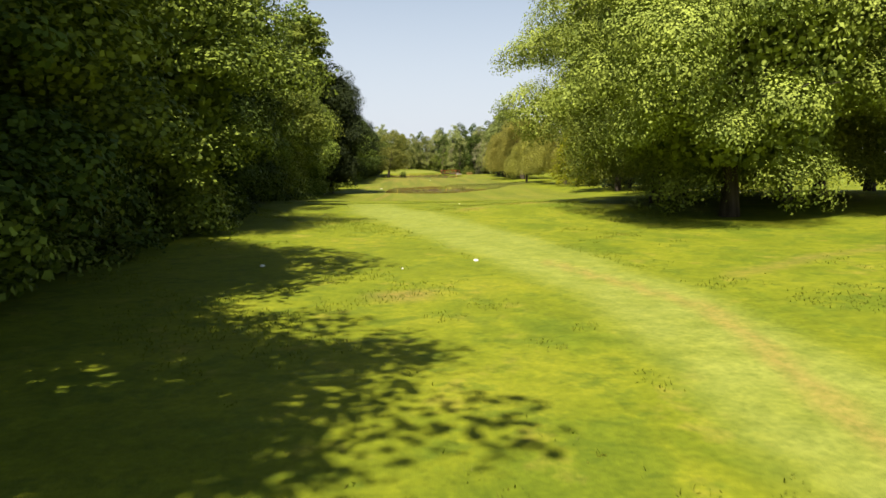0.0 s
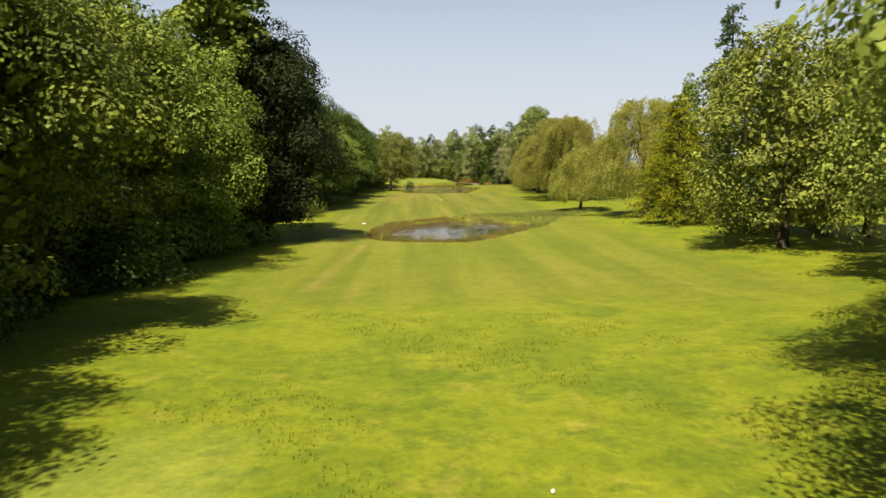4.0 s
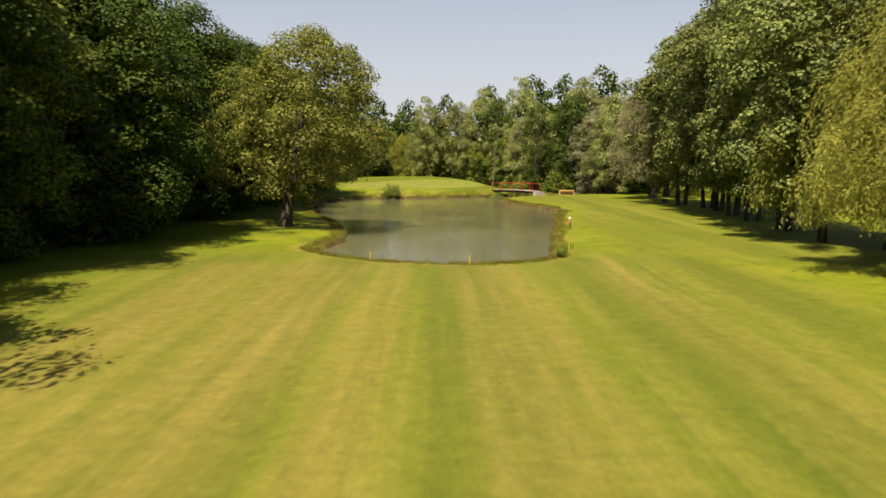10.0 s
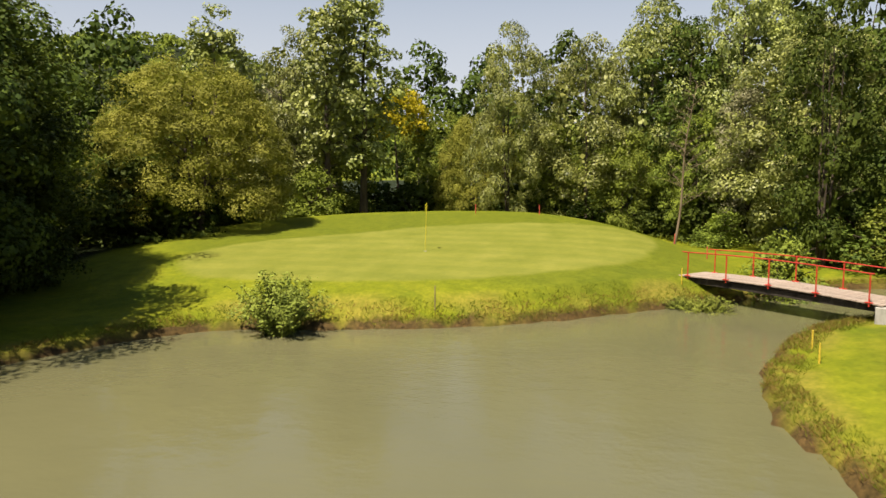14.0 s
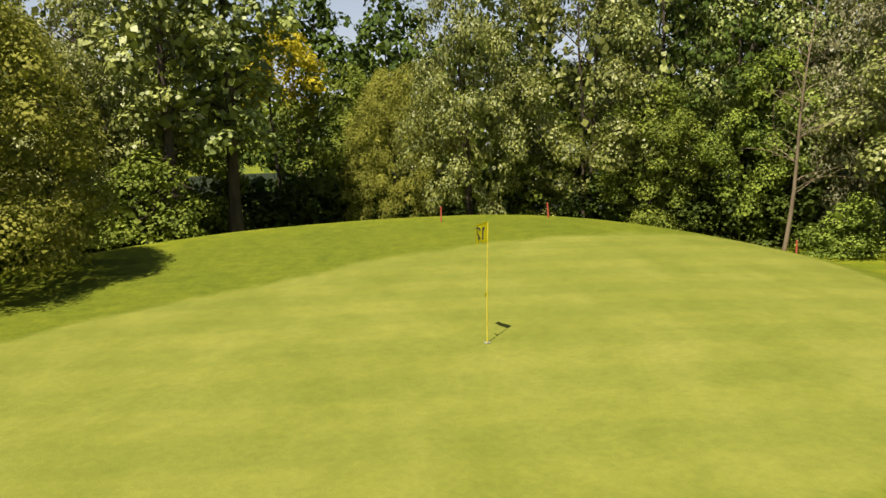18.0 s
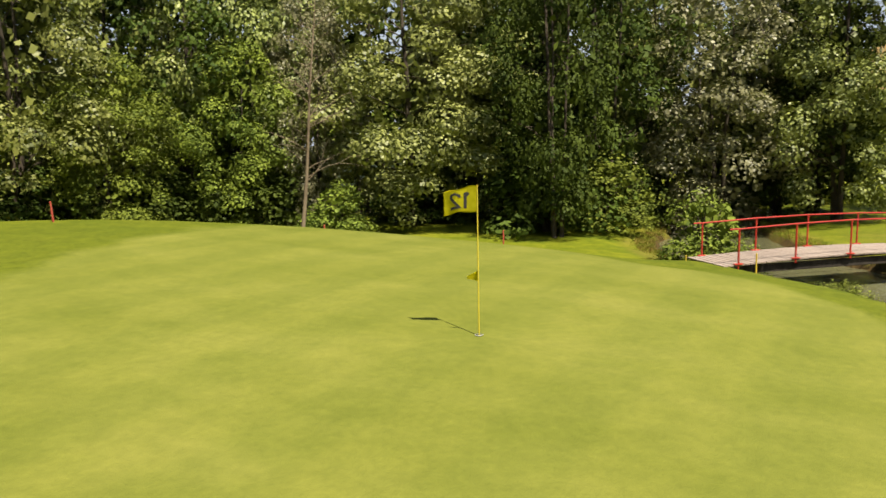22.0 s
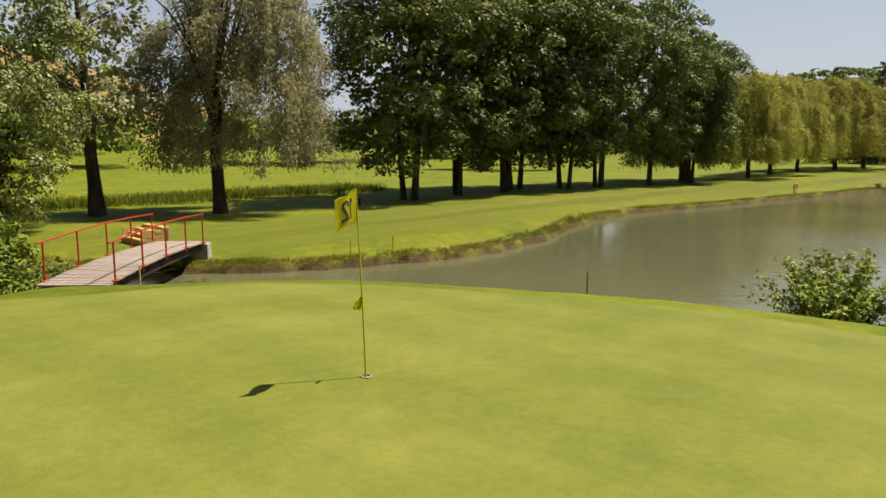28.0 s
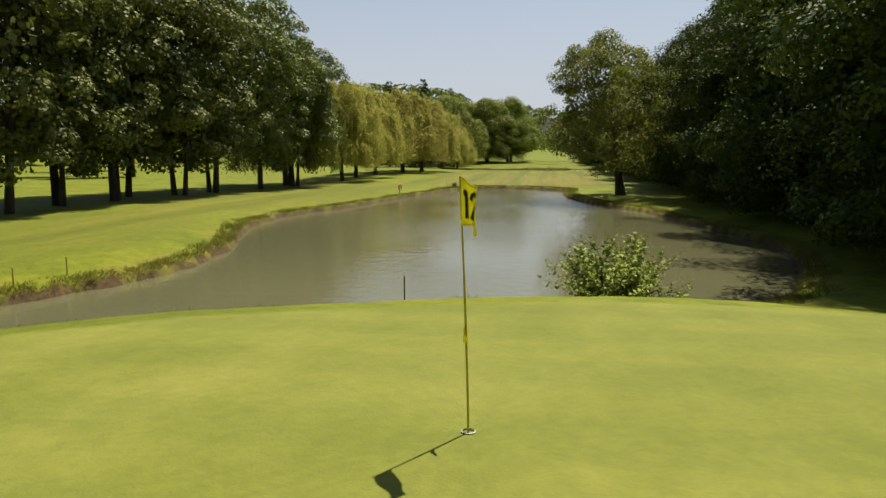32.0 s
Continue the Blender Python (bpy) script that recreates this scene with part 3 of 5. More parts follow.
def blades(rng, pos, direction, length, width):
    """Arrays for narrow leaves that run along the given direction."""
    n = len(pos)
    d = direction / (np.linalg.norm(direction, axis=1)[:, None] + 1e-9)
    b = np.cross(d, rng.normal(size=(n, 3)))
    b /= np.linalg.norm(b, axis=1)[:, None] + 1e-9
    l = length * rng.uniform(0.6, 1.3, (n, 1))
    co = np.stack([pos, pos + d * l * 0.45 + b * width, pos + d * l, pos + d * l * 0.45 - b * width], 1)
    return co.reshape(-1, 3)


def quads_mesh(name, co, mat):
    n = len(co) // 4
    return mesh_from(name, co, np.arange(n * 4), np.arange(n) * 4, mat)


def tube(path, radii, sides=7):
    """Points and faces of a tapering tube along a path."""
    path, radii = np.asarray(path, float), np.asarray(radii, float)
    k = len(path)
    tan = np.gradient(path, axis=0)
    tan /= np.linalg.norm(tan, axis=1)[:, None] + 1e-9
    ref = np.array([1.0, 0.13, 0.07])
    u = np.cross(tan, ref)
    u /= np.linalg.norm(u, axis=1)[:, None] + 1e-9
    v = np.cross(tan, u)
    ang = np.arange(sides) / sides * 2 * math.pi
    co = (path[:, None] + radii[:, None, None] * (np.cos(ang)[None, :, None] * u[:, None] + np.sin(ang)[None, :, None] * v[:, None])).reshape(-1, 3)
    i = np.arange(k - 1)[:, None] * sides + np.arange(sides)[None]
    j = np.arange(k - 1)[:, None] * sides + (np.arange(sides)[None] + 1) % sides
    f = np.stack([i, j, j + sides, i + sides], -1).reshape(-1, 4)
    return co, f


def tubes_mesh(name, tubes, mat):
    cos, fs, base = [], [], 0
    for co, f in tubes:
        cos.append(co)
        fs.append(f + base)
        base += len(co)
    f = np.concatenate(fs)
    return mesh_from(name, np.concatenate(cos), f.ravel(), np.arange(len(f)) * 4, mat, True)


def limb_path(rng, start, end, bend=0.12, n=6):
    s, e = np.asarray(start, float), np.asarray(end, float)
    t = np.linspace(0, 1, n)[:, None]
    l = np.linalg.norm(e - s)
    wob = np.cumsum(rng.normal(size=(n, 3)), 0) * bend * l / n
    wob -= wob[0]
    lift = np.array([0, 0, 1.0]) * (t * (1 - t)) * l * 0.25
    return s + (e - s) * t + wob * t + lift


ENVELOPES = {
    "round": lambda u: np.sqrt(np.clip(1 - (2 * u - 0.95) ** 2, 0, 1)) * (1 - 0.12 * u),
    "tall": lambda u: np.clip(1.05 * np.sin(math.pi * np.clip(u * 0.86 + 0.13, 0, 1)) ** 0.7, 0, 1),
    "column": lambda u: np.clip(np.sin(math.pi * np.clip(u * 0.9 + 0.09, 0, 1)) ** 0.45, 0, 1),
    "cone": lambda u: np.clip(1.0 - u, 0, 1) ** 0.85 * np.clip(u * 9 + 0.55, 0, 1),
    "bush": lambda u: np.sqrt(np.clip(1 - (1.25 * u - 0.25) ** 2, 0, 1)),
}


def make_tree(name, seed, h, r, base, shape, n, size, mat, bark, label, category, trunk=0.22, stems=1, clumps=150, spread=0.55, limbs=9, group="",
              lump=0.28, shell=0.55, lean=0.0, core=1.0, flat=1.0, coresize=2.1):
    """A tree standing on the origin: trunk, limbs and a crown of n leaves in uneven clumps. Returns the Empty that carries them."""
    rng = np.random.default_rng(seed)
    root = new(name)
    tagged(root, label, category, group)
    trunks, branches = [], []
    for s in range(stems):
        a = s / max(stems, 1) * 6.28 + rng.uniform(0, 6.28)
        off = (0.0 if stems == 1 else trunk * 1.9) * np.array([math.cos(a), math.sin(a), 0])
        k = 9
        t = np.linspace(0, 1, k)[:, None]
        top = h * (0.86 if shape != "round" else 0.75)
        path = off + t * np.array([off[0] * 3 + lean + rng.normal() * 0.25, off[1] * 3 + rng.normal() * 0.25, top]) + rng.normal(size=(k, 3)) * np.array([.07, .07, 0]) * t * 1.5
        path[0, 2] = -0.25
        rad = trunk * (1 - t[:, 0]) ** 0.8 * (1.0 if stems == 1 else 0.75) + 0.02
        rad[0] *= 1.35
        trunks.append(tube(path, rad, 9))
        for _ in range(max(3, limbs // stems)):
            f = rng.uniform(max(0.16, base / h * 0.9), 0.8)
            p0 = np.array([np.interp(f * top, path[:, 2], path[:, c]) for c in range(3)])
            az = rng.uniform(0, 6.28)
            u = np.clip((p0[2] + 0.25 * r - base) / (h - base), 0.02, 0.98)
            reach = r * float(ENVELOPES[shape](np.array([u]))[0]) * rng.uniform(0.55, 0.85)
            end = p0 + np.array([math.cos(az) * reach, math.sin(az) * reach, reach * rng.uniform(0.25, 0.7)])
            lp = limb_path(rng, p0, end)
            branches.append(tube(lp, np.linspace(max(0.03, trunk * 0.42 * (1 - f)), 0.012, len(lp)), 5))
            for _ in range(2):
                q = lp[rng.integers(2, len(lp) - 1)]
                e2 = q + rng.normal(size=3) * np.array([1, 1, 0.6]) * reach * 0.35
                branches.append(tube(limb_path(rng, q, e2, n=4), np.linspace(0.025, 0.008, 4), 4))
    child("trunk", tubes_mesh(name + "_trunk", trunks, bark), root)
    tagged(child("branchwork", tubes_mesh(name + "_branches", branches, bark), root), kind="stuff")
    env = ENVELOPES[shape]
    u = rng.uniform(0, 1, clumps * 6)
    keep = rng.uniform(0, 1, len(u)) < env(u) ** 1.2 + 0.05
    u = u[keep][:clumps]
    az = rng.uniform(0, 2 * math.pi, len(u))
    uneven = 1 + lump * (np.sin(az * 2 + u * 7 + seed) * 0.5 + np.sin(az * 5 - u * 11 + seed * 2) * 0.3 + rng.normal(size=len(u)) * 0.35)
    uneven = np.clip(uneven, 0.68, 1.2)
    rr = r * env(u) * uneven * (shell + (1 - shell) * rng.uniform(0, 1, len(u)) ** 0.6)
    c = np.stack([np.cos(az) * rr + lean * u, np.sin(az) * rr, base + u * (h - base)], 1)
    # each clump is a flattened, knobbly bough: leaves over its skin, most on the upper side, drooping outwards
    radial = np.stack([np.cos(az), np.sin(az), 0 * az], 1)
    side = np.stack([-np.sin(az), np.cos(az), 0 * az], 1)
    cr = spread * 1.45 * rng.uniform(0.55, 1.5, len(c))
    phase = rng.uniform(0, 6.283, (len(c), 3))
    weight = cr ** 2
    pick = rng.choice(len(c), n, p=weight / weight.sum())
    d = rng.normal(size=(n, 3)) + np.array([0.15, 0, 0.35])
    d /= np.linalg.norm(d, axis=1)[:, None] + 1e-6
    knob = 1 + 0.20 * np.sin(d[:, 0] * 6 + phase[pick, 0]) * np.sin(d[:, 1] * 6 + phase[pick, 1]) + 0.12 * np.sin(d[:, 2] * 9 + phase[pick, 2] + d[:, 0] * 5)
    q = d * (knob * (1.0 - 0.32 * rng.uniform(0, 1, n) ** 2) * cr[pick])[:, None]
    drop = flat * (0.22 * q[:, 0] + 0.10 * (q[:, 0] ** 2 + q[:, 1] ** 2) / cr[pick])
    pos = c[pick] + q[:, :1] * radial[pick] + q[:, 1:2] * side[pick] + (q[:, 2] * 0.60 - drop)[:, None] * np.array([0, 0, 1.0])
    pos += rng.normal(size=(n, 3)) * 0.06 * cr[pick][:, None]
    out = d[:, :1] * radial[pick] + d[:, 1:2] * side[pick] + d[:, 2:] * np.array([0, 0, 1.2])
    pos[:, 2] = np.maximum(pos[:, 2], 0.12 + rng.uniform(0, 0.3, n))
    co = leaves(rng, pos, out, size * 1.12, 0.80, up=0.20, jitter=0.32)
    if core:
        m = int(n * 0.10 * core)
        uc = rng.uniform(0.04, 0.86, m)
        ac, rc = rng.uniform(0, 6.283, m), r * env(uc) * 0.72 * rng.uniform(0, 1, m) ** 0.35
        pc = np.stack([np.cos(ac) * rc + lean * uc, np.sin(ac) * rc, base + 0.3 + uc * (h - base)], 1)
        co = np.concatenate([co, leaves(rng, pc, rng.normal(size=(m, 3)), size * coresize, 0.8)])
    child("crown", quads_mesh(name + "_crown", co, mat), root)
    return root


def make_willow(name, seed, h, r, strands, mat, label, group="", bottom=1.2, trunk=0.32, size=0.30, dome=0.42, stems=1, hang=(0.18, 0.46), shift=(0.0, 0.0)):
    """A weeping willow: trunk, arching limbs and curtains of narrow leaves on hanging strands."""
    rng = np.random.default_rng(seed)
    root = new(name)
    tagged(root, label, "tree", group)
    trunks, branches, pos, dirs = [], [], [], []
    for s in range(stems):
        off = np.array([s * trunk * 2.2, 0, 0])
        path = off + np.array([[0, 0, -0.25], [0.05, 0, 0.8], [0.1 + 0.2 * s, 0.1, h * 0.25], [0.2 + 0.6 * s, 0, h * 0.48], [0.2 + s, 0.1, h * 0.8]])
        trunks.append(tube(path, np.array([1.35, 1.0, 0.85, 0.6, 0.15]) * trunk, 9))
    for i in range(22):
        az = i / 22 * 12.566 + rng.uniform(-.3, .3)
        reach, peak = r * rng.uniform(0.35, 0.8), h * rng.uniform(0.6, 0.9)
        p0 = np.array([0.1, 0, h * rng.uniform(0.2, 0.45)])
        t = np.linspace(0, 1, 8)[:, None]
        arc = p0 + np.concatenate([np.cos([[az]]) * reach * t, np.sin([[az]]) * reach * t, (peak - p0[2]) * np.sin(t * 1.9) / math.sin(1.45)], 1)
        branches.append(tube(arc, np.linspace(trunk * 0.3, 0.012, 8), 5))
    # plumes: groups of strands that spring from one place on the dome, arch outwards and hang
    plumes = max(40, strands // 16)
    for i in range(plumes):
        az = rng.uniform(0, 6.283)
        u = rng.uniform(0.22, 0.97)
        shell = math.sqrt(max(0.0, 1 - (max(0.0, u - 0.42) / 0.57) ** 2)) * (1 - dome * max(0.0, 0.42 - u))
        shell *= 1 + 0.16 * math.sin(az * 3 + seed + u * 4) + 0.13 * math.sin(az * 5 + u * 9)
        q = rng.uniform(0.12, 1.0) ** 0.5 * 0.86
        c = np.array([math.cos(az) * r * shell * q + shift[0], math.sin(az) * r * shell * q + shift[1], h * u])
        lean = np.array([math.cos(az), math.sin(az)]) * r * rng.uniform(0.06, 0.20) + rng.normal(size=2) * r * 0.05
        plen = h * rng.uniform(*hang)
        low = bottom + rng.gamma(1.5, 0.6)
        for _ in range(16):
            st = c + rng.normal(size=3) * np.array([0.060, 0.060, 0.05]) * r
            length = max(0.5, min(st[2] - low, plen * rng.uniform(0.7, 1.3)))
            k = max(5, int(length / (size * 0.24)))
            tt = np.linspace(0, 1, k)
            go = lean * rng.uniform(0.6, 1.4) + rng.normal(size=2) * 0.16
            bow = np.sin(np.minimum(tt * 1.9, 1.571))
            sp = np.stack([st[0] + go[0] * bow, st[1] + go[1] * bow, st[2] + 0.10 * length * np.sin(np.minimum(tt * 4, 3.14)) - length * tt ** 1.5], 1)
            tan = np.gradient(sp, axis=0)
            pos.append(sp + rng.normal(size=(k, 3)) * 0.10)
            dirs.append(tan / (np.linalg.norm(tan, axis=1)[:, None] + 1e-9) + rng.normal(size=(k, 3)) * 0.5)
    child("trunk", tubes_mesh(name + "_trunk", trunks, M_BARK), root)
    tagged(child("branchwork", tubes_mesh(name + "_branches", branches, M_BARK), root), kind="stuff")
    child("crown", quads_mesh(name + "_crown", blades(rng, np.concatenate(pos), np.concatenate(dirs), size, size * 0.16), mat), root)
    return root


def make_conifer(name, seed, h, r, mat, label, base=0.6, whorls=26, per=10, size=0.30, droop=0.25, width=0.05, dens=22):
    """A conifer: straight trunk and tiers of drooping, feathered boughs."""
    rng = np.random.default_rng(seed)
    root = new(name)
    tagged(root, label, "tree")
    z = np.linspace(0, h * 0.98, 8)
    child("trunk", tubes_mesh(name + "_trunk", [tube(np.stack([0 * z, 0 * z, z - 0.2], 1), 0.26 * (1 - z / h) + 0.02, 9)], M_BARK), root)
    branches, pos, dirs = [], [], []
    for w in range(whorls):
        f = w / whorls
        z0 = base + (h - base) * f
        for b in range(per):
            az = rng.uniform(0, 6.283)
            ln = r * (1 - f) ** 0.8 * rng.uniform(0.65, 1.12) + 0.25
            t = np.linspace(0, 1, 6)[:, None]
            path = np.array([0, 0, z0 + rng.normal() * 0.15]) + np.concatenate([np.cos([[az]]) * ln * t, np.sin([[az]]) * ln * t, ln * (0.18 * t - droop * t ** 2 * 1.6)], 1)
            branches.append(tube(path, np.linspace(0.03, 0.006, 6), 4))
            k = int(dens * ln / 2) + 6
            tt = rng.uniform(0.15, 1, k) ** 0.8
            p = np.stack([np.interp(tt, t[:, 0], path[:, c]) for c in range(3)], 1)
            side = np.array([-math.sin(az), math.cos(az), 0]) * rng.normal(size=(k, 1)) * 0.42 * (1.1 - tt[:, None]) * ln * 0.5
            pos.append(p + side + rng.normal(size=(k, 3)) * 0.10)
            dirs.append(np.array([math.cos(az), math.sin(az), -0.35]) + rng.normal(size=(k, 3)) * 0.6)
    tagged(child("branchwork", tubes_mesh(name + "_branches", branches, M_BARK), root), kind="stuff")
    child("crown", quads_mesh(name + "_crown", blades(rng, np.concatenate(pos), np.concatenate(dirs), size, width), mat), root)
    return root


def plant(ob, x, y, turn=0.0, size=1.0, tall=None, first=False, label="", sink=0.0):
    """A copy of a plant at x, y on the land; first moves the plant itself."""
    m = pose(x, y, ground_z(x, y) - sink, 0, 0, turn) @ Matrix.Diagonal((size, size, size if tall is None else tall, 1))
    if first:
        ob.matrix_basis = m
        made = ob
    else:
        made = copy_thing(ob, pose(x, y, ground_z(x, y) - sink, 0, 0, turn))
        made.scale = (size, size, size if tall is None else tall)
    return tagged(made, label)


def grow(ob, places, labels=None):
    """Stands the plant at the first place and copies of it at the others: rows of x, y, size and height factor."""
    for k, (x, y, s, t) in enumerate(places):
        plant(ob, x, y, (k * 137.5 + 40 * s) % 360, s, t, first=(k == 0), label=(labels or {}).get(k, ""))


LEFT, RIGHT, NORTH = "trees along the west side of the fairway", "trees along the east side of the fairway", "trees behind the putting green"

# broad_a and broad_c: leaves coloured darker to stand for shaded crowns
broad_a = make_tree("broadleaf_tree", 11, 16.5, 5.9, 0.7, "tall", 46000, 0.152, M_LEAF_SHADED, M_BARK, "dense broadleaf tree in the woodland edge, leaf colour darkened for shade",
                    "tree", 0.26, clumps=125, spread=0.86, group=LEFT, coresize=2.8, core=1.7)
broad_b = make_tree("broadleaf_tree", 12, 14.5, 5.4, 0.5, "round", 44000, 0.146, M_LEAF, M_BARK, "leafy mid-green broadleaf tree in the woodland edge",
                    "tree", 0.22, clumps=115, spread=0.84, group=LEFT, coresize=2.8, core=1.7)
broad_c = make_tree("broadleaf_tree", 13, 18.5, 5.2, 1.0, "tall", 44000, 0.152, M_LEAF_SHADED, M_BARK, "tall broadleaf tree in the woodland edge, leaf colour darkened for shade",
                    "tree", 0.26, clumps=125, spread=0.86, group=LEFT, coresize=2.8, core=1.7)
# back row: deep-wood shade comes from the dark leaf colour
behind = make_tree("broadleaf_tree", 17, 17.0, 5.8, 0.7, "tall", 4200, 0.46, M_LEAF_SHADED, M_BARK, "broadleaf tree deep in the woodland, shade put into its dark leaf colour",
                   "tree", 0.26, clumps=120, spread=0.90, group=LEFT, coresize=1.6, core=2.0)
shrub = make_tree("shrub", 14, 4.2, 2.2, 0.1, "bush", 4200, 0.15, M_LEAF, M_BARK, "leafy green shrub at the foot of the trees", "shrub", 0.07, stems=4,
                  clumps=46, spread=0.50, limbs=8, coresize=2.6)
hazel = make_tree("shrub", 18, 5.6, 2.7, 0.1, "bush", 15000, 0.105, M_LEAF, M_BARK, "sunlit light green shrub at the edge of the wood", "shrub", 0.07, stems=4,
                  clumps=60, spread=0.55, limbs=8, coresize=2.6)
grow(hazel, [(-14.0, -137.2, 1.0, 1.0), (-16.6, -139.6, 1.1, 1.15), (-13.6, -125.4, 0.42, 0.36), (-12.9, -131.6, 0.7, 0.55)])
sunny = make_tree("shrub", 20, 4.4, 2.3, 0.2, "bush", 9000, 0.115, M_LEAF_LIGHT, M_BARK, "bright yellow-green shrub in a patch of sun under the trees", "shrub", 0.07, stems=4,
                  clumps=50, spread=0.5, limbs=8)
grow(sunny, [(-13.0, -220.4, 1.0, 1.0), (-12.8, -229.5, 0.7, 0.7)])
# ordinary broadleaf tree whose shade is put into near-black leaves
beech = make_tree("beech", 19, 16.5, 5.4, 0.5, "tall", 34000, 0.160, M_DARKENED, M_BARK, "broadleaf tree at the edge of the wood, leaves coloured almost black for shade", "tree", 0.30,
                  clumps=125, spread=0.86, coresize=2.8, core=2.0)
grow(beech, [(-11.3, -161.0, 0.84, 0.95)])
# undergrowth whose shade is coloured into the leaves
shrub_dark = make_tree("shrub", 15, 3.4, 2.0, 0.1, "bush", 3000, 0.17, M_LEAF_SHADED, M_BARK, "shrub under the trees, shade put into its dark leaf colour", "shrub", 0.07, stems=4,
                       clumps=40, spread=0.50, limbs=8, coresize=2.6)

overhang = make_tree("broadleaf_tree", 16, 17.5, 6.6, 6.0, "round", 30000, 0.20, M_LEAF, M_BARK, "high spreading broadleaf tree leaning over the grass", "tree", 0.34,
                     clumps=150, spread=0.85, group=LEFT, core=0.9, coresize=3.0)
grow(overhang, [(-11.7, -248.8, 1.0, 1.0), (-13.0, -237.0, 0.9, 1.0)])
rl = np.random.default_rng(5)
west = {"a": [], "b": [], "c": [], "behind": []}
for k, y in enumerate(np.arange(-263, -60, 6.2)):
    edge = np.interp(y, [-260, -225, -200, -160, -60], [-14.2, -14.2, -14.6, -15.0, -15.0])
    kind = "abcbabcb"[k % 8]
    if -158.5 < y < -128:
        continue
    if -168 < y < -145:
        kind = "c"
    if y < -199:
        kind = "aba"[k % 3] if y > -226 else "bab"[k % 3]
    if -194 < y < -166:
        kind = "b"
    if -120 < y < -112:
        kind = "b"
    low = 0.80 if -134 < y < -112 or -194 < y < -179 or -168 < y < -149 else 0.93 if -179 < y < -166 else 0.9 if -112 < y < -75 else 1.0
    edge -= 1.3 if -186 < y < -171 else 2.2 if -231 < y < -220 else 0.0
    west[kind].append((edge + rl.uniform(-2.0, 1.1), y + rl.uniform(-1.4, 1.4), rl.uniform(0.80, 1.16), rl.uniform(0.86, 1.10) * low))
for k, y in enumerate(np.arange(-262, -55, 11.5)):
    if -136 < y < -98:
        continue
    west["behind"].append((-24 + rl.uniform(-1.5, 1.5), y + rl.uniform(-2, 2), 1.1, rl.uniform(0.9, 1.1) * (0.85 if -128 < y < -75 else 0.66 if -200 < y < -160 else 1.05)))
west["a"] += [(-14.2, -21.5, 1.0, 0.82), (-16.0, -30.0, 1.05, 0.88), (-19.5, -37.0, 1.0, 0.9), (-20.0, -46.0, 1.0, 0.9), (-17.5, -56.0, 1.0, 0.85), (-15.0, -25.5, 0.8, 0.8), (-13.2, -63.0, 0.85, 0.85), (-13.0, -49.5, 0.85, 0.85), (-12.8, -40.5, 0.8, 0.8), (-13.2, -32.0, 0.85, 0.85), (-12.6, -16.0, 0.85, 0.85), (-15.0, -9.5, 0.8, 0.7)]
west["behind"] += [(-24, -24, 1.1, 1.0), (-27.0, -36.0, 1.0, 0.9), (-24.0, -6.0, 1.0, 0.85)]
west["c"] += [(-20.0, -14.0, 0.95, 0.85)]
west["b"] += [(-16.8, -42.0, 0.9, 0.9), (-19.0, -5.0, 0.95, 0.9)]
grow(broad_a, west["a"])
grow(broad_b, west["b"])
grow(broad_c, west["c"])
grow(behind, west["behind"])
edge_shrubs, dark_shrubs = [], []
for k, y in enumerate(np.arange(-258, -8, 4.3)):
    edge = np.interp(y, [-260, -225, -200, -160, -60, -40, -10], [-12.6, -13.4, -14.0, -15.4, -15.6, -15.5, -15.0])
    (edge_shrubs if k % 3 == 0 else dark_shrubs).append((edge + rl.uniform(-0.9, 0.5), y + rl.uniform(-1, 1), rl.uniform(0.7, 1.25), rl.uniform(0.6, 1.25)))
edge_shrubs += [(-12.6, -238.0, 1.2, 1.2), (-13.6, -163.5, 1.3, 1.1)]
grow(shrub, edge_shrubs + [(-16.5, 13.0, 1.0, 0.9), (-11.5, 16.0, 0.9, 0.8), (14.5, -0.6, 0.62, 0.60), (20.5, 4.5, 0.9, 0.7), (14.6, 13.6, 0.6, 0.5)])
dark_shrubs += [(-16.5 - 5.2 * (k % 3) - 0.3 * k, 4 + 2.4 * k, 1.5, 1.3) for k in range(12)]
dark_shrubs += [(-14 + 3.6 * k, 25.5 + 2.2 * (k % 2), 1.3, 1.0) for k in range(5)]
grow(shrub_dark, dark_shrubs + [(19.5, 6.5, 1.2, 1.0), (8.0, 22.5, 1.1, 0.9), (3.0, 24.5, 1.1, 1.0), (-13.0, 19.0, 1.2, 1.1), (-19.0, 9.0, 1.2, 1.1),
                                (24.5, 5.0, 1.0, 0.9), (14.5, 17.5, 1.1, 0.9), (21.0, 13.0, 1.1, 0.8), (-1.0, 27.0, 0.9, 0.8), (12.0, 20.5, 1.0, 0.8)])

poplar = make_tree("poplar", 21, 21, 2.4, 2.0, "column", 9000, 0.26, M_LEAF, M_BARK, "tall slender columnar poplar", "tree", 0.3, clumps=170, spread=0.42, lump=0.4)
grow(poplar, [(-15.0, -157.5, 1.36, 1.14), (-14.0, -163.5, 1.25, 1.05), (50, -78, 0.85, 1.05), (56, -76, 0.85, 1.08), (61, -92, 0.9, 1.0)])

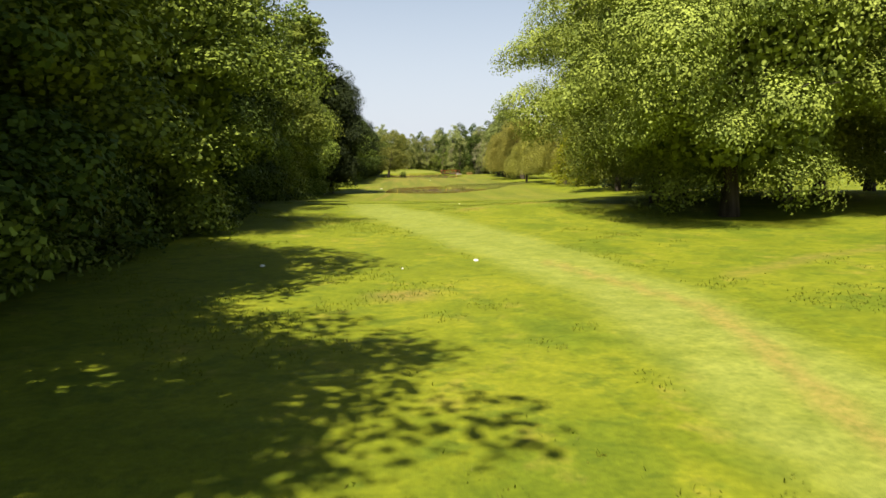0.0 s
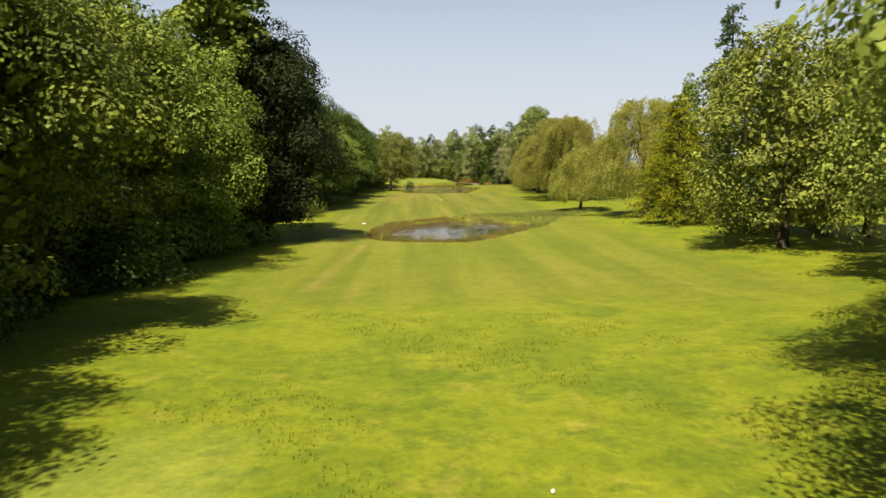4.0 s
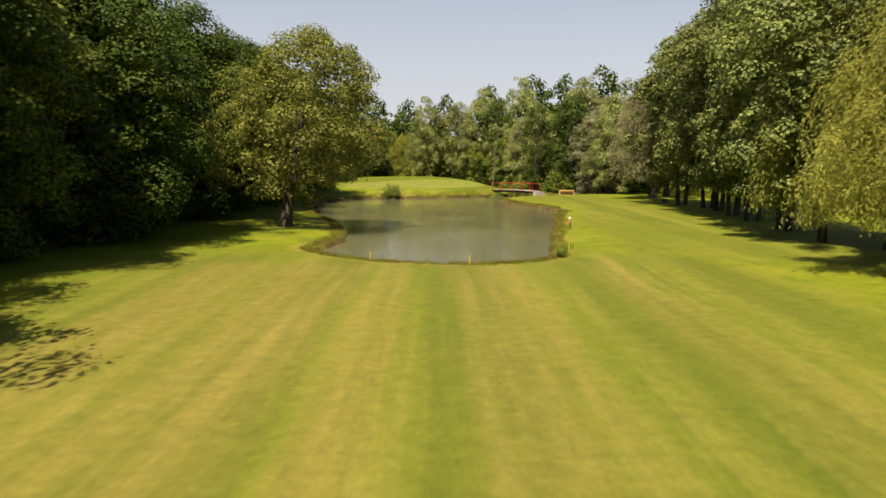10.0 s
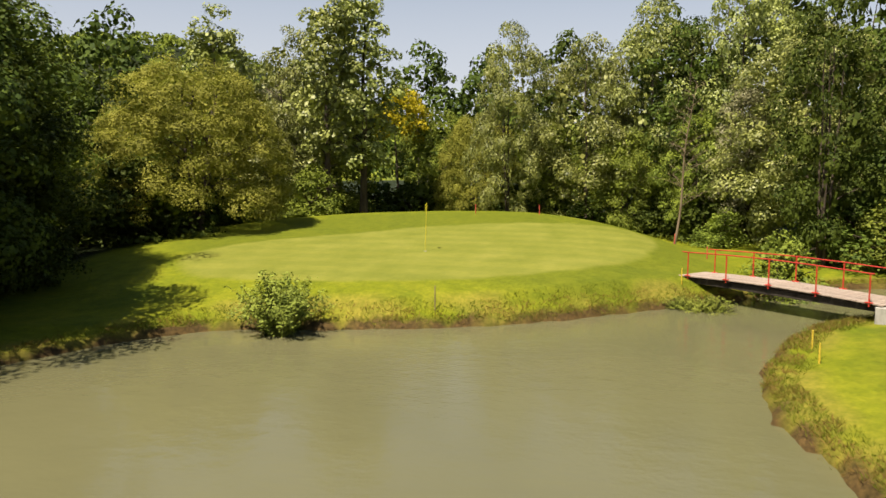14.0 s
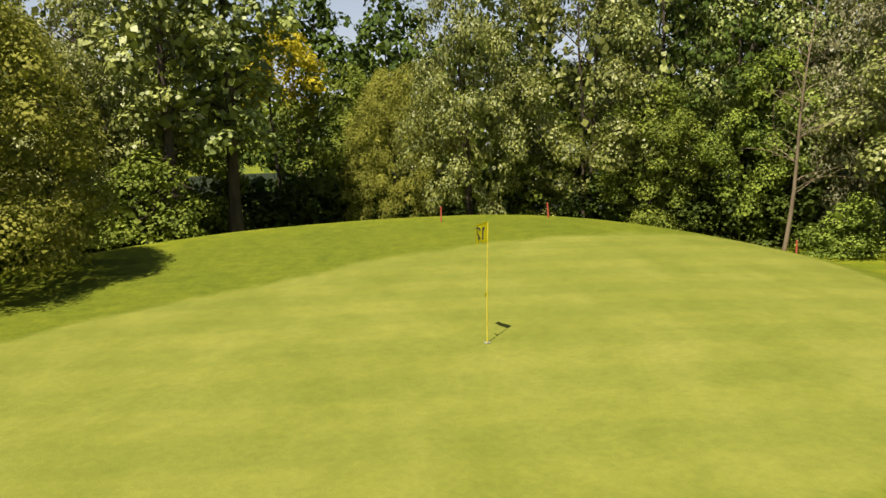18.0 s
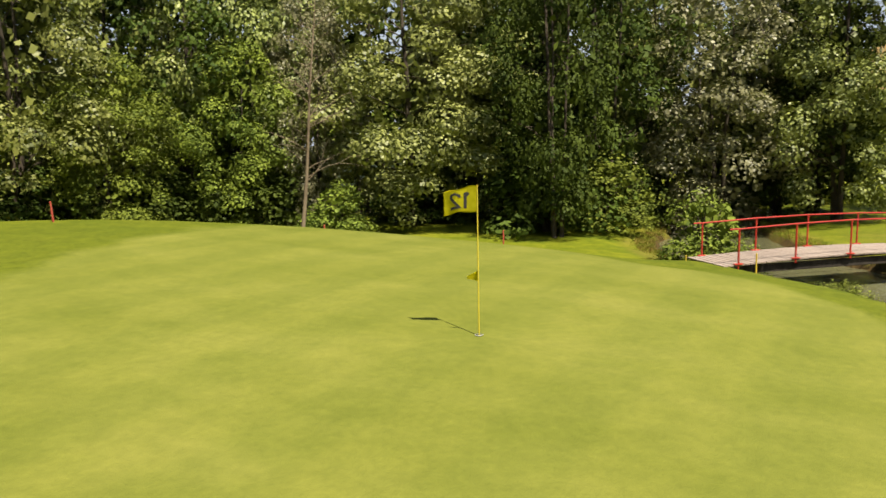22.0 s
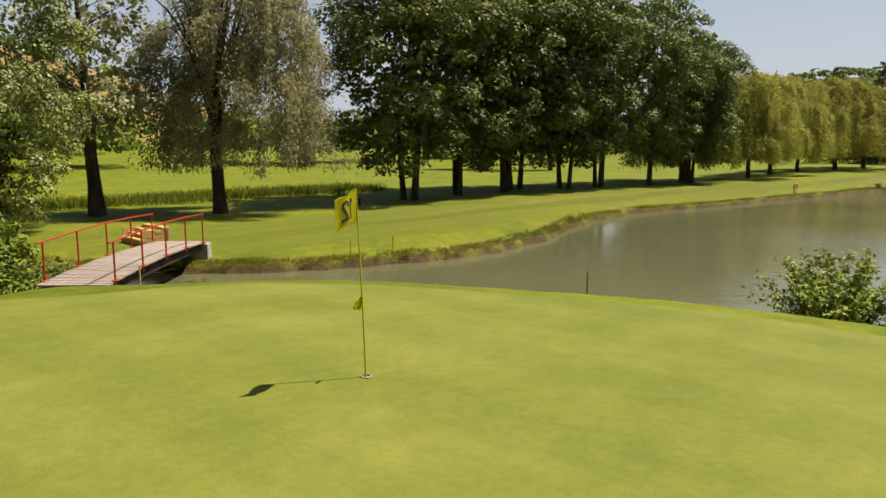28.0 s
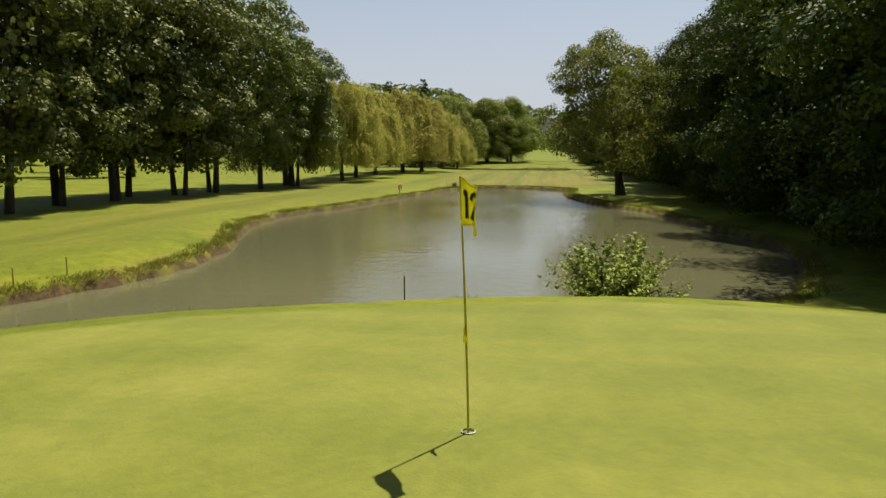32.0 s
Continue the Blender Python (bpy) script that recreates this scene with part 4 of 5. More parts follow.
big = make_tree("broadleaf_tree", 31, 18.0, 8.2, 1.3, "round", 165000, 0.108, M_LEAF_LIGHT, M_BARK, "large spreading green broadleaf tree with low boughs over the turf",
                "tree", 0.38, clumps=115, spread=1.06, limbs=16, group=RIGHT, lump=0.44, core=1.8, coresize=2.8)
grow(big, [(11.8, -219.0, 0.93, 1.0), (12.2, -208.6, 0.98, 1.02), (18.2, -211.6, 1.0, 1.0), (17.5, -198.5, 0.9, 0.95)])
big_far = make_tree("broadleaf_tree", 32, 18.0, 8.2, 1.1, "round", 26000, 0.23, M_LEAF_LIGHT, M_BARK, "large spreading green broadleaf tree standing in the rough",
                    "tree", 0.38, clumps=170, spread=0.95, limbs=12, group=RIGHT, lump=0.30, core=0.9, coresize=2.4)
grow(big_far, [(27, -221, 1.0, 1.0), (32, -210, 1.05, 1.05), (27, -200, 1.0, 1.0), (21.0, -171, 0.75, 0.72), (27, -182, 0.85, 0.74), (36, -192, 1.0, 1.0),
               (30, -165, 0.85, 0.74), (22, -186, 0.7, 0.68)])

conifer = make_conifer("conifer", 41, 18.0, 5.0, M_CONIFER, "tall dark green conifer with drooping boughs", dens=26, size=0.34, width=0.07)
grow(conifer, [(26.5, -150.0, 1.0, 1.05), (25.5, -161.0, 0.8, 0.8), (33, -146, 1.0, 1.0)])
cypress = make_conifer("swamp_cypress", 42, 10.6, 3.9, M_LIME, "bright yellow-green feathery swamp cypress", whorls=26, per=12, size=0.30, droop=0.2, dens=34, width=0.05, base=0.9)
grow(cypress, [(20.6, -154.0, 1.0, 1.0)])

willow = make_willow("weeping_willow", 51, 14.0, 6.9, 1900, M_WILLOW, "yellow-green weeping willow with curtains of hanging shoots", RIGHT, bottom=1.9, size=0.27)
grow(willow, [(21.4, -143.2, 0.84, 0.80), (20.3, -112.4, 0.92, 0.82), (21.4, -102.5, 0.92, 0.86), (23.4, -93.5, 0.74, 0.80), (23.6, -84.0, 0.76, 0.82), (22.6, -74.5, 0.72, 0.80)])
willow_b = make_willow("weeping_willow", 52, 10.5, 4.8, 1500, M_OLIVE, "olive-green weeping willow beside the pond", RIGHT, bottom=1.0, stems=2, trunk=0.24, size=0.24)
grow(willow_b, [(25.4, -66.0, 1.2, 1.22)])
willow_s = make_willow("young_willow", 53, 7.2, 3.5, 1100, M_WILLOW, "small young weeping willow beside the marsh", RIGHT, bottom=0.9, trunk=0.16, size=0.19)
grow(willow_s, [(17.2, -134.0, 0.95, 0.92)])

alder = make_tree("alder", 61, 17.8, 5.0, 1.9, "tall", 22000, 0.21, M_ALDER_DEEP, M_BARK, "dark green alder with several stems and a high crown", "tree", 0.2, stems=3,
                  clumps=130, spread=0.66, limbs=12, group=RIGHT)
grow(alder, [(27.6, -28.6, 1.05, 0.95), (28.2, -34.0, 1.0, 1.0), (27.4, -38.6, 1.0, 1.02), (28.8, -41.6, 1.0, 1.0), (26.2, -44.6, 0.95, 1.0), (25.8, -49.2, 0.95, 1.0),
             (24.8, -56.2, 0.9, 0.98), (23.8, -62.6, 0.85, 0.86)])

silver = make_willow("silver_willow", 62, 14.0, 4.9, 2500, M_SILVER, "grey-green willow with soft hanging foliage beyond the bridge", bottom=1.8, trunk=0.34, size=0.23, dome=0.25, hang=(0.07, 0.20), shift=(-1.1, -1.25))
grow(silver, [(28.4, -15.4, 1.0, 1.0)])
forked = make_tree("forked_tree", 63, 14.5, 3.8, 3.6, "tall", 5500, 0.20, M_LEAF_GREY, M_BARK, "tall thinly leaved tree with a dark forked trunk", "tree", 0.34, stems=1,
                   clumps=90, spread=0.5, limbs=20)
grow(forked, [(31.6, -10.4, 1.0, 1.0)])

back_a = make_tree("alder", 71, 13.8, 4.5, 0.4, "tall", 30000, 0.138, M_ALDER, M_BARK, "sunlit green alder behind the putting green", "tree", 0.17, stems=2,
                   clumps=130, spread=0.56, limbs=14, group=NORTH, core=0.30, coresize=2.8)
back_b = make_tree("alder", 72, 11.8, 4.2, 0.3, "round", 19000, 0.16, M_LEAF, M_BARK, "leafy green tree behind the putting green", "tree", 0.16, stems=2,
                   clumps=120, spread=0.56, limbs=14, group=NORTH, core=0.30, coresize=2.8)
bright = make_tree("alder", 75, 11.4, 3.7, 0.5, "tall", 32000, 0.124, M_PALE, M_BARK, "bright light-green tree standing forward of the alders", "tree", 0.15, stems=1,
                   clumps=120, spread=0.52, limbs=14, group=NORTH, core=0.30, coresize=2.8)
gloomy = make_tree("alder", 76, 14.2, 3.6, 0.6, "tall", 14000, 0.18, M_LEAF_SHADED, M_BARK, "dark green alder with several visible stems", "tree", 0.15, stems=4,
                   clumps=110, spread=0.56, limbs=14, group=NORTH, core=0.25, coresize=2.8)
grey_b = make_tree("grey_willow", 73, 13.0, 4.2, 0.3, "round", 21000, 0.145, M_LEAF_GREY, M_BARK, "grey-leaved willow tree on the creek bank", "tree", 0.18, stems=3,
                   clumps=130, spread=0.54, limbs=12, group=NORTH, core=0.30, coresize=2.8)
# thicket filler, its shade coloured into the leaves
thicket = make_tree("alder", 74, 14.0, 4.6, 0.4, "tall", 5000, 0.34, M_LEAF_SHADED, M_BARK, "alder deeper in the thicket, shade put into its dark leaf colour", "tree", 0.17, stems=2,
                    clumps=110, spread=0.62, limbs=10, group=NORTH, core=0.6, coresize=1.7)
grow(back_a, [(1.4, 20.8, 0.58, 1.0), (6.8, 22.6, 0.85, 1.02), (11.6, 23.4, 0.9, 1.2), (16.6, 20.4, 0.9, 1.3), (25.4, 9.4, 0.9, 1.22),
              (26.9, -4.0, 0.80, 0.96), (-15.5, 22.5, 0.9, 1.1), (27.6, 3.6, 0.75, 1.0)])
grow(back_b, [(-5.4, 28.5, 0.75, 0.82), (9.6, 20.4, 0.60, 0.62), (13.8, 18.0, 0.6, 0.70), (4.2, 23.5, 0.62, 0.75), (-12.5, 24.5, 0.85, 1.0),
              (-20.5, 16.0, 0.9, 1.0), (34.0, 1.0, 0.75, 0.95)])
grow(bright, [(18.6, 12.6, 1.12, 1.12), (-16.2, 17.5, 0.8, 0.9)])
grow(gloomy, [(17.6, 5.4, 0.55, 0.92), (23.2, 8.6, 0.9, 1.0), (13.4, 21.0, 0.9, 1.05), (30.2, -1.2, 0.9, 0.86), (28.6, -2.8, 0.75, 0.86), (22.6, 5.2, 0.8, 1.0)])
grow(grey_b, [(26.0, 1.0, 0.95, 1.0), (25.5, 12.8, 0.9, 1.2), (-18.0, 26.0, 0.8, 0.95), (16.4, 16.2, 0.55, 0.80)])
grow(thicket, [(28.5, 13.5, 1.0, 1.3), (-2.0, 35.0, 0.9, 1.05), (5.0, 32.0, 0.9, 1.1), (34.5, 6.0, 0.9, 1.1), (-24, 13, 0.9, 1.05), (19.5, 26, 1.0, 1.3),
               (12.5, 30.0, 1.0, 1.2), (24.0, 19.0, 1.0, 1.25), (-8.0, 34.5, 0.9, 1.1), (-28.0, 5.0, 1.0, 1.1), (38.0, -1.0, 0.8, 0.9)])

golden = make_tree("golden_tree", 77, 11.6, 1.9, 6.5, "round", 4200, 0.17, M_GOLD, M_BARK, "young tree with bright yellow leaves behind the thin trees", "tree", 0.12,
                   clumps=26, spread=0.5, limbs=10, core=0.0)
grow(golden, [(-8.1, 26.6, 1.0, 1.0)])
tall_thin = make_tree("tall_tree", 81, 17.0, 2.6, 4.2, "tall", 6500, 0.22, M_ALDER, M_BARK, "tall thin tree with a bare ivy-dark trunk and open crown", "tree", 0.27, stems=1,
                      clumps=70, spread=0.5, limbs=22, lump=0.5)
grow(tall_thin, [(-9.0, 19.5, 1.0, 1.0), (-10.9, 17.6, 0.9, 0.93), (-18.5, 16.5, 1.0, 0.9)])
fine = make_tree("round_willow", 82, 8.4, 4.7, 0.9, "bush", 80000, 0.082, M_ROUND, M_BARK, "large rounded olive-green willow with fine leaves", "tree", 0.16, stems=4,
                 clumps=330, spread=0.36, limbs=14, lump=0.05, shell=0.80)
grow(fine, [(-14.9, 6.6, 1.12, 1.13), (-1.6, 26.0, 0.72, 1.05), (-18.6, -138.0, 0.75, 0.85)])
copper = make_tree("shrub", 85, 3.6, 2.0, 0.2, "bush", 1200, 0.30, M_COPPER, M_BARK, "dark copper-leaved shrub at the far edge of the fairway", "shrub", 0.08, stems=3,
                   clumps=40, spread=0.5, limbs=8)
grow(copper, [(78.2, -57.6, 1.0, 1.0)])
pondside = make_tree("crack_willow", 83, 11.8, 5.3, 1.9, "round", 34000, 0.125, M_OLIVE, M_BARK, "rounded olive-green willow on the pond bank", "tree", 0.32, stems=1,
                     clumps=170, spread=0.50, limbs=14, lump=0.2, lean=1.9)
grow(pondside, [(-6.1, -54.6, 1.06, 1.05)])
def make_sprigs(name, seed, h, r, count, size, mat, label):
    """A waterside shrub: many thin stems fanning up from one stool, with leaves along each."""
    rng = np.random.default_rng(seed)
    root = new(name)
    tagged(root, label, "shrub")
    stems, pos, out = [], [], []
    for _ in range(count):
        az, q = rng.uniform(0, 6.283), rng.uniform(0, 1) ** 0.6
        p0 = np.array([math.cos(az), math.sin(az), 0]) * 0.25 * r * rng.uniform(0, 1)
        ln = h * rng.uniform(0.55, 1.12) * (1 - 0.35 * q)
        end = np.array([math.cos(az) * r * q, math.sin(az) * r * q, ln])
        t = np.linspace(0, 1, 7)[:, None]
        path = p0 * (1 - t) + np.concatenate([end[:2] * t ** 1.4, end[2:] * t ** 0.85], 1) + np.cumsum(rng.normal(size=(7, 3)) * 0.02, 0)
        stems.append(tube(path, np.linspace(0.012, 0.003, 7), 4))
        k = int(70 * ln)
        f = rng.uniform(0.12, 1.0, k)
        pos.append(np.stack([np.interp(f, t[:, 0], path[:, c]) for c in range(3)], 1) + rng.normal(size=(k, 3)) * 0.055)
        out.append(rng.normal(size=(k, 3)) * 0.6 + np.array([math.cos(az) * 0.4, math.sin(az) * 0.4, 0.7]))
    tagged(child("branchwork", tubes_mesh(name + "_stems", stems, M_BARK), root), kind="stuff")
    child("crown", quads_mesh(name + "_crown", leaves(rng, np.concatenate(pos), np.concatenate(out), size, 0.6, 0.2, 0.4), mat), root)
    return root


pond_bush = make_sprigs("shrub", 84, 2.2, 1.55, 120, 0.09, M_LEAF_LIGHT, "sprouting green shrub at the water's edge below the green")
grow(pond_bush, [(-2.1, -10.7, 1.1, 1.0), (11.3, -4.3, 0.7, 0.4), (10.4, -4.1, 0.5, 0.3), (9.1, -68.3, 0.28, 0.22)])


def dead_tree(x, y, h):
    rng = np.random.default_rng(91)
    root = new("dead_tree")
    tagged(root, "bare leaning dead tree with thin grey twigs among the alders", "tree")
    z = np.linspace(0, h, 12)
    path = np.stack([0.085 * z + 0.10 * np.sin(z * 0.8), -0.045 * z + 0.08 * np.sin(z * 0.6 + 1), z - 0.2], 1)
    child("trunk", tubes_mesh("dead_trunk", [tube(path, 0.075 * (1 - z / h) + 0.012, 8)], M_BARK_DEAD), root)
    tw = []
    for k in range(38):
        f = rng.uniform(0.25, 0.99)
        p = np.array([np.interp(h * f, z, path[:, i]) for i in range(3)])
        az, ln = rng.uniform(0, 6.28), (1.25 - f) * rng.uniform(0.9, 2.6)
        e = p + np.array([math.cos(az) * ln, math.sin(az) * ln, ln * rng.uniform(0.25, 0.9)])
        lp = limb_path(rng, p, e, 0.22, 6)
        tw.append(tube(lp, np.linspace(0.020, 0.005, 6), 4))
        for _ in range(2):
            q = lp[rng.integers(1, 6)]
            tw.append(tube(limb_path(rng, q, q + rng.normal(size=3) * 0.45 + np.array([0, 0, 0.15]), 0.2, 4), np.linspace(0.008, 0.003, 4), 3))
    tagged(child("branchwork", tubes_mesh("dead_branches", tw, M_BARK_DEAD), root), kind="stuff")
    root.matrix_basis = pose(x, y, ground_z(x, y))


dead_tree(11.9, 13.2, 9.4)


def stuff_leaves(name, co, mat, label, category):
    tagged(new(name, quads_mesh(name, co, mat)), label, category, kind="stuff")


# distant woods: crowns of large clumps on the far slopes and round the course
def far_woods():
    rng = np.random.default_rng(101)
    xs, ys, hs, rs = [], [], [], []

    def row(n, fx, fy, h, r):
        for _ in range(n):
            xs.append(fx()), ys.append(fy()), hs.append(h * rng.uniform(0.75, 1.15)), rs.append(r * rng.uniform(0.8, 1.2))

    u = rng.uniform
    row(190, lambda: u(-62, -27), lambda: u(-275, 40), 9, 4.5)
    row(46, lambda: u(-50, 60), lambda: u(42, 85), 14, 4.5)
    row(50, lambda: u(-60, 60), lambda: u(-330, -275), 16, 5)
    row(26, lambda: u(96, 130), lambda: u(-60, 40), 9, 4.5)
    row(60, lambda: u(82, 90), lambda: u(-110, 40), 8.5, 4.0)
    row(30, lambda: u(60, 130), lambda: u(-270, -110), 15, 5)
    row(14, lambda: u(36, 60), lambda: u(14, 40), 13, 4)
    g = rng.normal
    row(620, lambda: -430 + g() * 190, lambda: 600 + g() * 190, 13, 9)
    row(420, lambda: 200 + g() * 220, lambda: -880 + g() * 150, 13, 9)
    row(60, lambda: u(330, 430), lambda: u(-170, 40), 12, 7)
    x, y = np.array(xs), np.array(ys)
    z = land(x, y)
    h, r = np.array(hs), np.array(rs)
    near = np.hypot(x, y + 110) < 260
    pos, out, size = [], [], []
    for k in range(len(x)):
        m = 420 if near[k] else 60
        d = rng.normal(size=(m, 3))
        d /= np.linalg.norm(d, axis=1)[:, None]
        d[:, 2] = np.abs(d[:, 2]) * 1.1 - 0.45
        rad = 1 + 0.22 * np.sin(d[:, 0] * 5 + k) * np.cos(d[:, 1] * 6 + k)
        p = np.stack([x[k] + d[:, 0] * r[k] * rad, y[k] + d[:, 1] * r[k] * rad, z[k] + h[k] * 0.52 + d[:, 2] * h[k] * 0.5 * rad], 1)
        pos.append(p), out.append(d), size.append(np.full((m, 1), 0.85 if near[k] else 3.2))
    size = np.concatenate(size)
    co = leaves(rng, np.concatenate(pos), np.concatenate(out), size, 0.75)
    stuff_leaves("far_woods", co, M_LEAF, "distant dark green woodland on the hills round the course", "woodland")


far_woods()


# reeds and long grass
def blade_field(name, mat, label, category, n, fx, keep, length, width, seed, lean=0.25):
    rng = np.random.default_rng(seed)
    x, y = fx(rng, n)
    ok = keep(x, y, rng)
    x, y = x[ok], y[ok]
    pos = np.stack([x, y, land(x, y) - 0.02], 1)
    d = np.stack([rng.normal(size=len(x)) * lean, rng.normal(size=len(x)) * lean, np.ones(len(x))], 1)
    stuff_leaves(name, blades(rng, pos, d, length, width), mat, label, category)


def near_outline(poly, lo, hi):
    def fx(rng, n):
        k = rng.integers(0, len(poly), n)
        t = rng.uniform(0, 1, (n, 1))
        p = poly[k] * (1 - t) + np.roll(poly, -1, 0)[k] * t
        c = poly[k] - np.roll(poly, -1, 0)[k]
        nrm = np.stack([-c[:, 1], c[:, 0]], 1) / (np.linalg.norm(c, axis=1)[:, None] + 1e-9)
        q = p + nrm * rng.uniform(-hi, hi, (n, 1))
        return q[:, 0], q[:, 1]
    return fx


blade_field("reeds", M_RUSH, "tall green reeds and rushes standing in the shallow pond edge", "reeds", 34000, lambda r, n: (r.uniform(-4.5, 7.5, n), r.uniform(-163, -146, n)),
            lambda x, y, r: (inside_dist(x, y, POND_1) < 0.7) & (inside_dist(x, y, POND_1) > -1.9 - 0.8 * wavy(x, y, 0.7, 3.0)) & ((y < -156.5) | (r.uniform(0, 1, len(x)) < 0.22))
            & (wavy(x, y, 1.1) + 0.6 * wavy(x, y, 2.3, 1.0) > 0.12), 0.60, 0.010, 201, 0.28)
blade_field("reeds", M_RUSH, "scattered single reeds standing in open pond water", "reeds", 1500, lambda r, n: (r.uniform(-2, 7, n), r.uniform(-159, -141, n)),
            lambda x, y, r: (inside_dist(x, y, POND_1) < -0.8) & (wavy(x, y, 0.9, 2.0) + 0.7 * wavy(x, y, 2.1, 4.0) > 0.35), 0.45, 0.008, 211, 0.25)
blade_field("water_weed", M_RUSH, "clumps of reeds and floating weed in the shallow pond corner", "reeds", 22000, lambda r, n: (r.uniform(4.6, 10.2, n), r.uniform(-150, -140.5, n)),
            lambda x, y, r: (inside_dist(x, y, POND_1) < 0.3) & (inside_dist(x, y, POND_1) > -3.0) & (wavy(x, y, 1.0, 5.0) + 0.6 * wavy(x, y, 2.6, 1.0) > 0.30), 0.34, 0.011, 209, 0.6)
blade_field("marsh_grass", M_REED, "pale green marsh grass beside the pond", "grass", 120000, lambda r, n: (r.uniform(-6, 22, n), r.uniform(-164, -125, n)),
            lambda x, y, r: (inside_dist(x, y, MARSH) < -0.1 + 0.3 * wavy(x, y, 1.7)) & (inside_dist(x, y, POND_1) > 0.1) & ((x > 4) | (y < -157) | (r.uniform(0, 1, len(x)) < 0.35)) & (wavy(x, y, 0.8) > -0.7), 0.26, 0.009, 202, 0.45)
blade_field("dry_bank_grass", M_DRY, "dry straw-coloured grass round the pond edge", "grass", 60000, near_outline(POND_1, 0, 2.2),
            lambda x, y, r: (inside_dist(x, y, POND_1) > 0.0) & (inside_dist(x, y, POND_1) < 1.5 + 0.4 * wavy(x, y, 0.6)) & ((x < 4) | (y < -152)) & (wavy(x, y, 0.9, 2.0) > -0.7), 0.24, 0.010, 203, 0.7)
blade_field("bank_grass", M_TUFT, "long uncut grass along the pond bank", "grass", 110000, near_outline(POND_2, 0, 1.1),
            lambda x, y, r: (inside_dist(x, y, POND_2) > -0.05) & (inside_dist(x, y, POND_2) < 0.9 + 0.3 * wavy(x, y, 0.7)) & (wavy(x, y, 1.6) + 0.5 * wavy(x, y, 4.0, 1.0) > -0.5),
            0.16, 0.007, 204, 0.8)
blade_field("dry_bank_grass", M_DRY, "straw-coloured dry grass hanging over the pond bank", "grass", 90000, near_outline(POND_2, 0, 0.9),
            lambda x, y, r: (inside_dist(x, y, POND_2) > -0.05) & (inside_dist(x, y, POND_2) < 0.7) & (wavy(x, y, 1.3, 1.0) + 0.6 * wavy(x, y, 3.7) > -0.2), 0.18, 0.007, 205, 0.9)
blade_field("rough_grass", M_TUFT, "tufts of longer rough grass on the slope", "grass", 90000, lambda r, n: (r.uniform(-11, 10, n), r.uniform(-250, -190, n)),
            lambda x, y, r: (wavy(x, y, 0.45, 4.0) + 0.5 * wavy(x, y, 2.0) > 0.35) & (line_dist(x, y, TRACK) > 1.6), 0.09, 0.010, 206, 0.7)
blade_field("meadow_grass", M_TUFT, "strip of tall pale meadow grass beyond the bridge", "grass", 9000, lambda r, n: (r.uniform(35, 40, n), r.uniform(-34, 6, n)),
            lambda x, y, r: wavy(x, y, 0.5) > -0.9, 0.6, 0.03, 207, 0.4)
blade_field("creek_weeds", M_TUFT, "leafy weeds at the back of the putting green", "grass", 9000, lambda r, n: (r.uniform(-14, 16, n), r.uniform(17, 26, n)),
            lambda x, y, r: (np.hypot(x / 1.0, y - 4) > 17.5) & (wavy(x, y, 0.8) > -0.2), 0.45, 0.02, 208, 0.5)


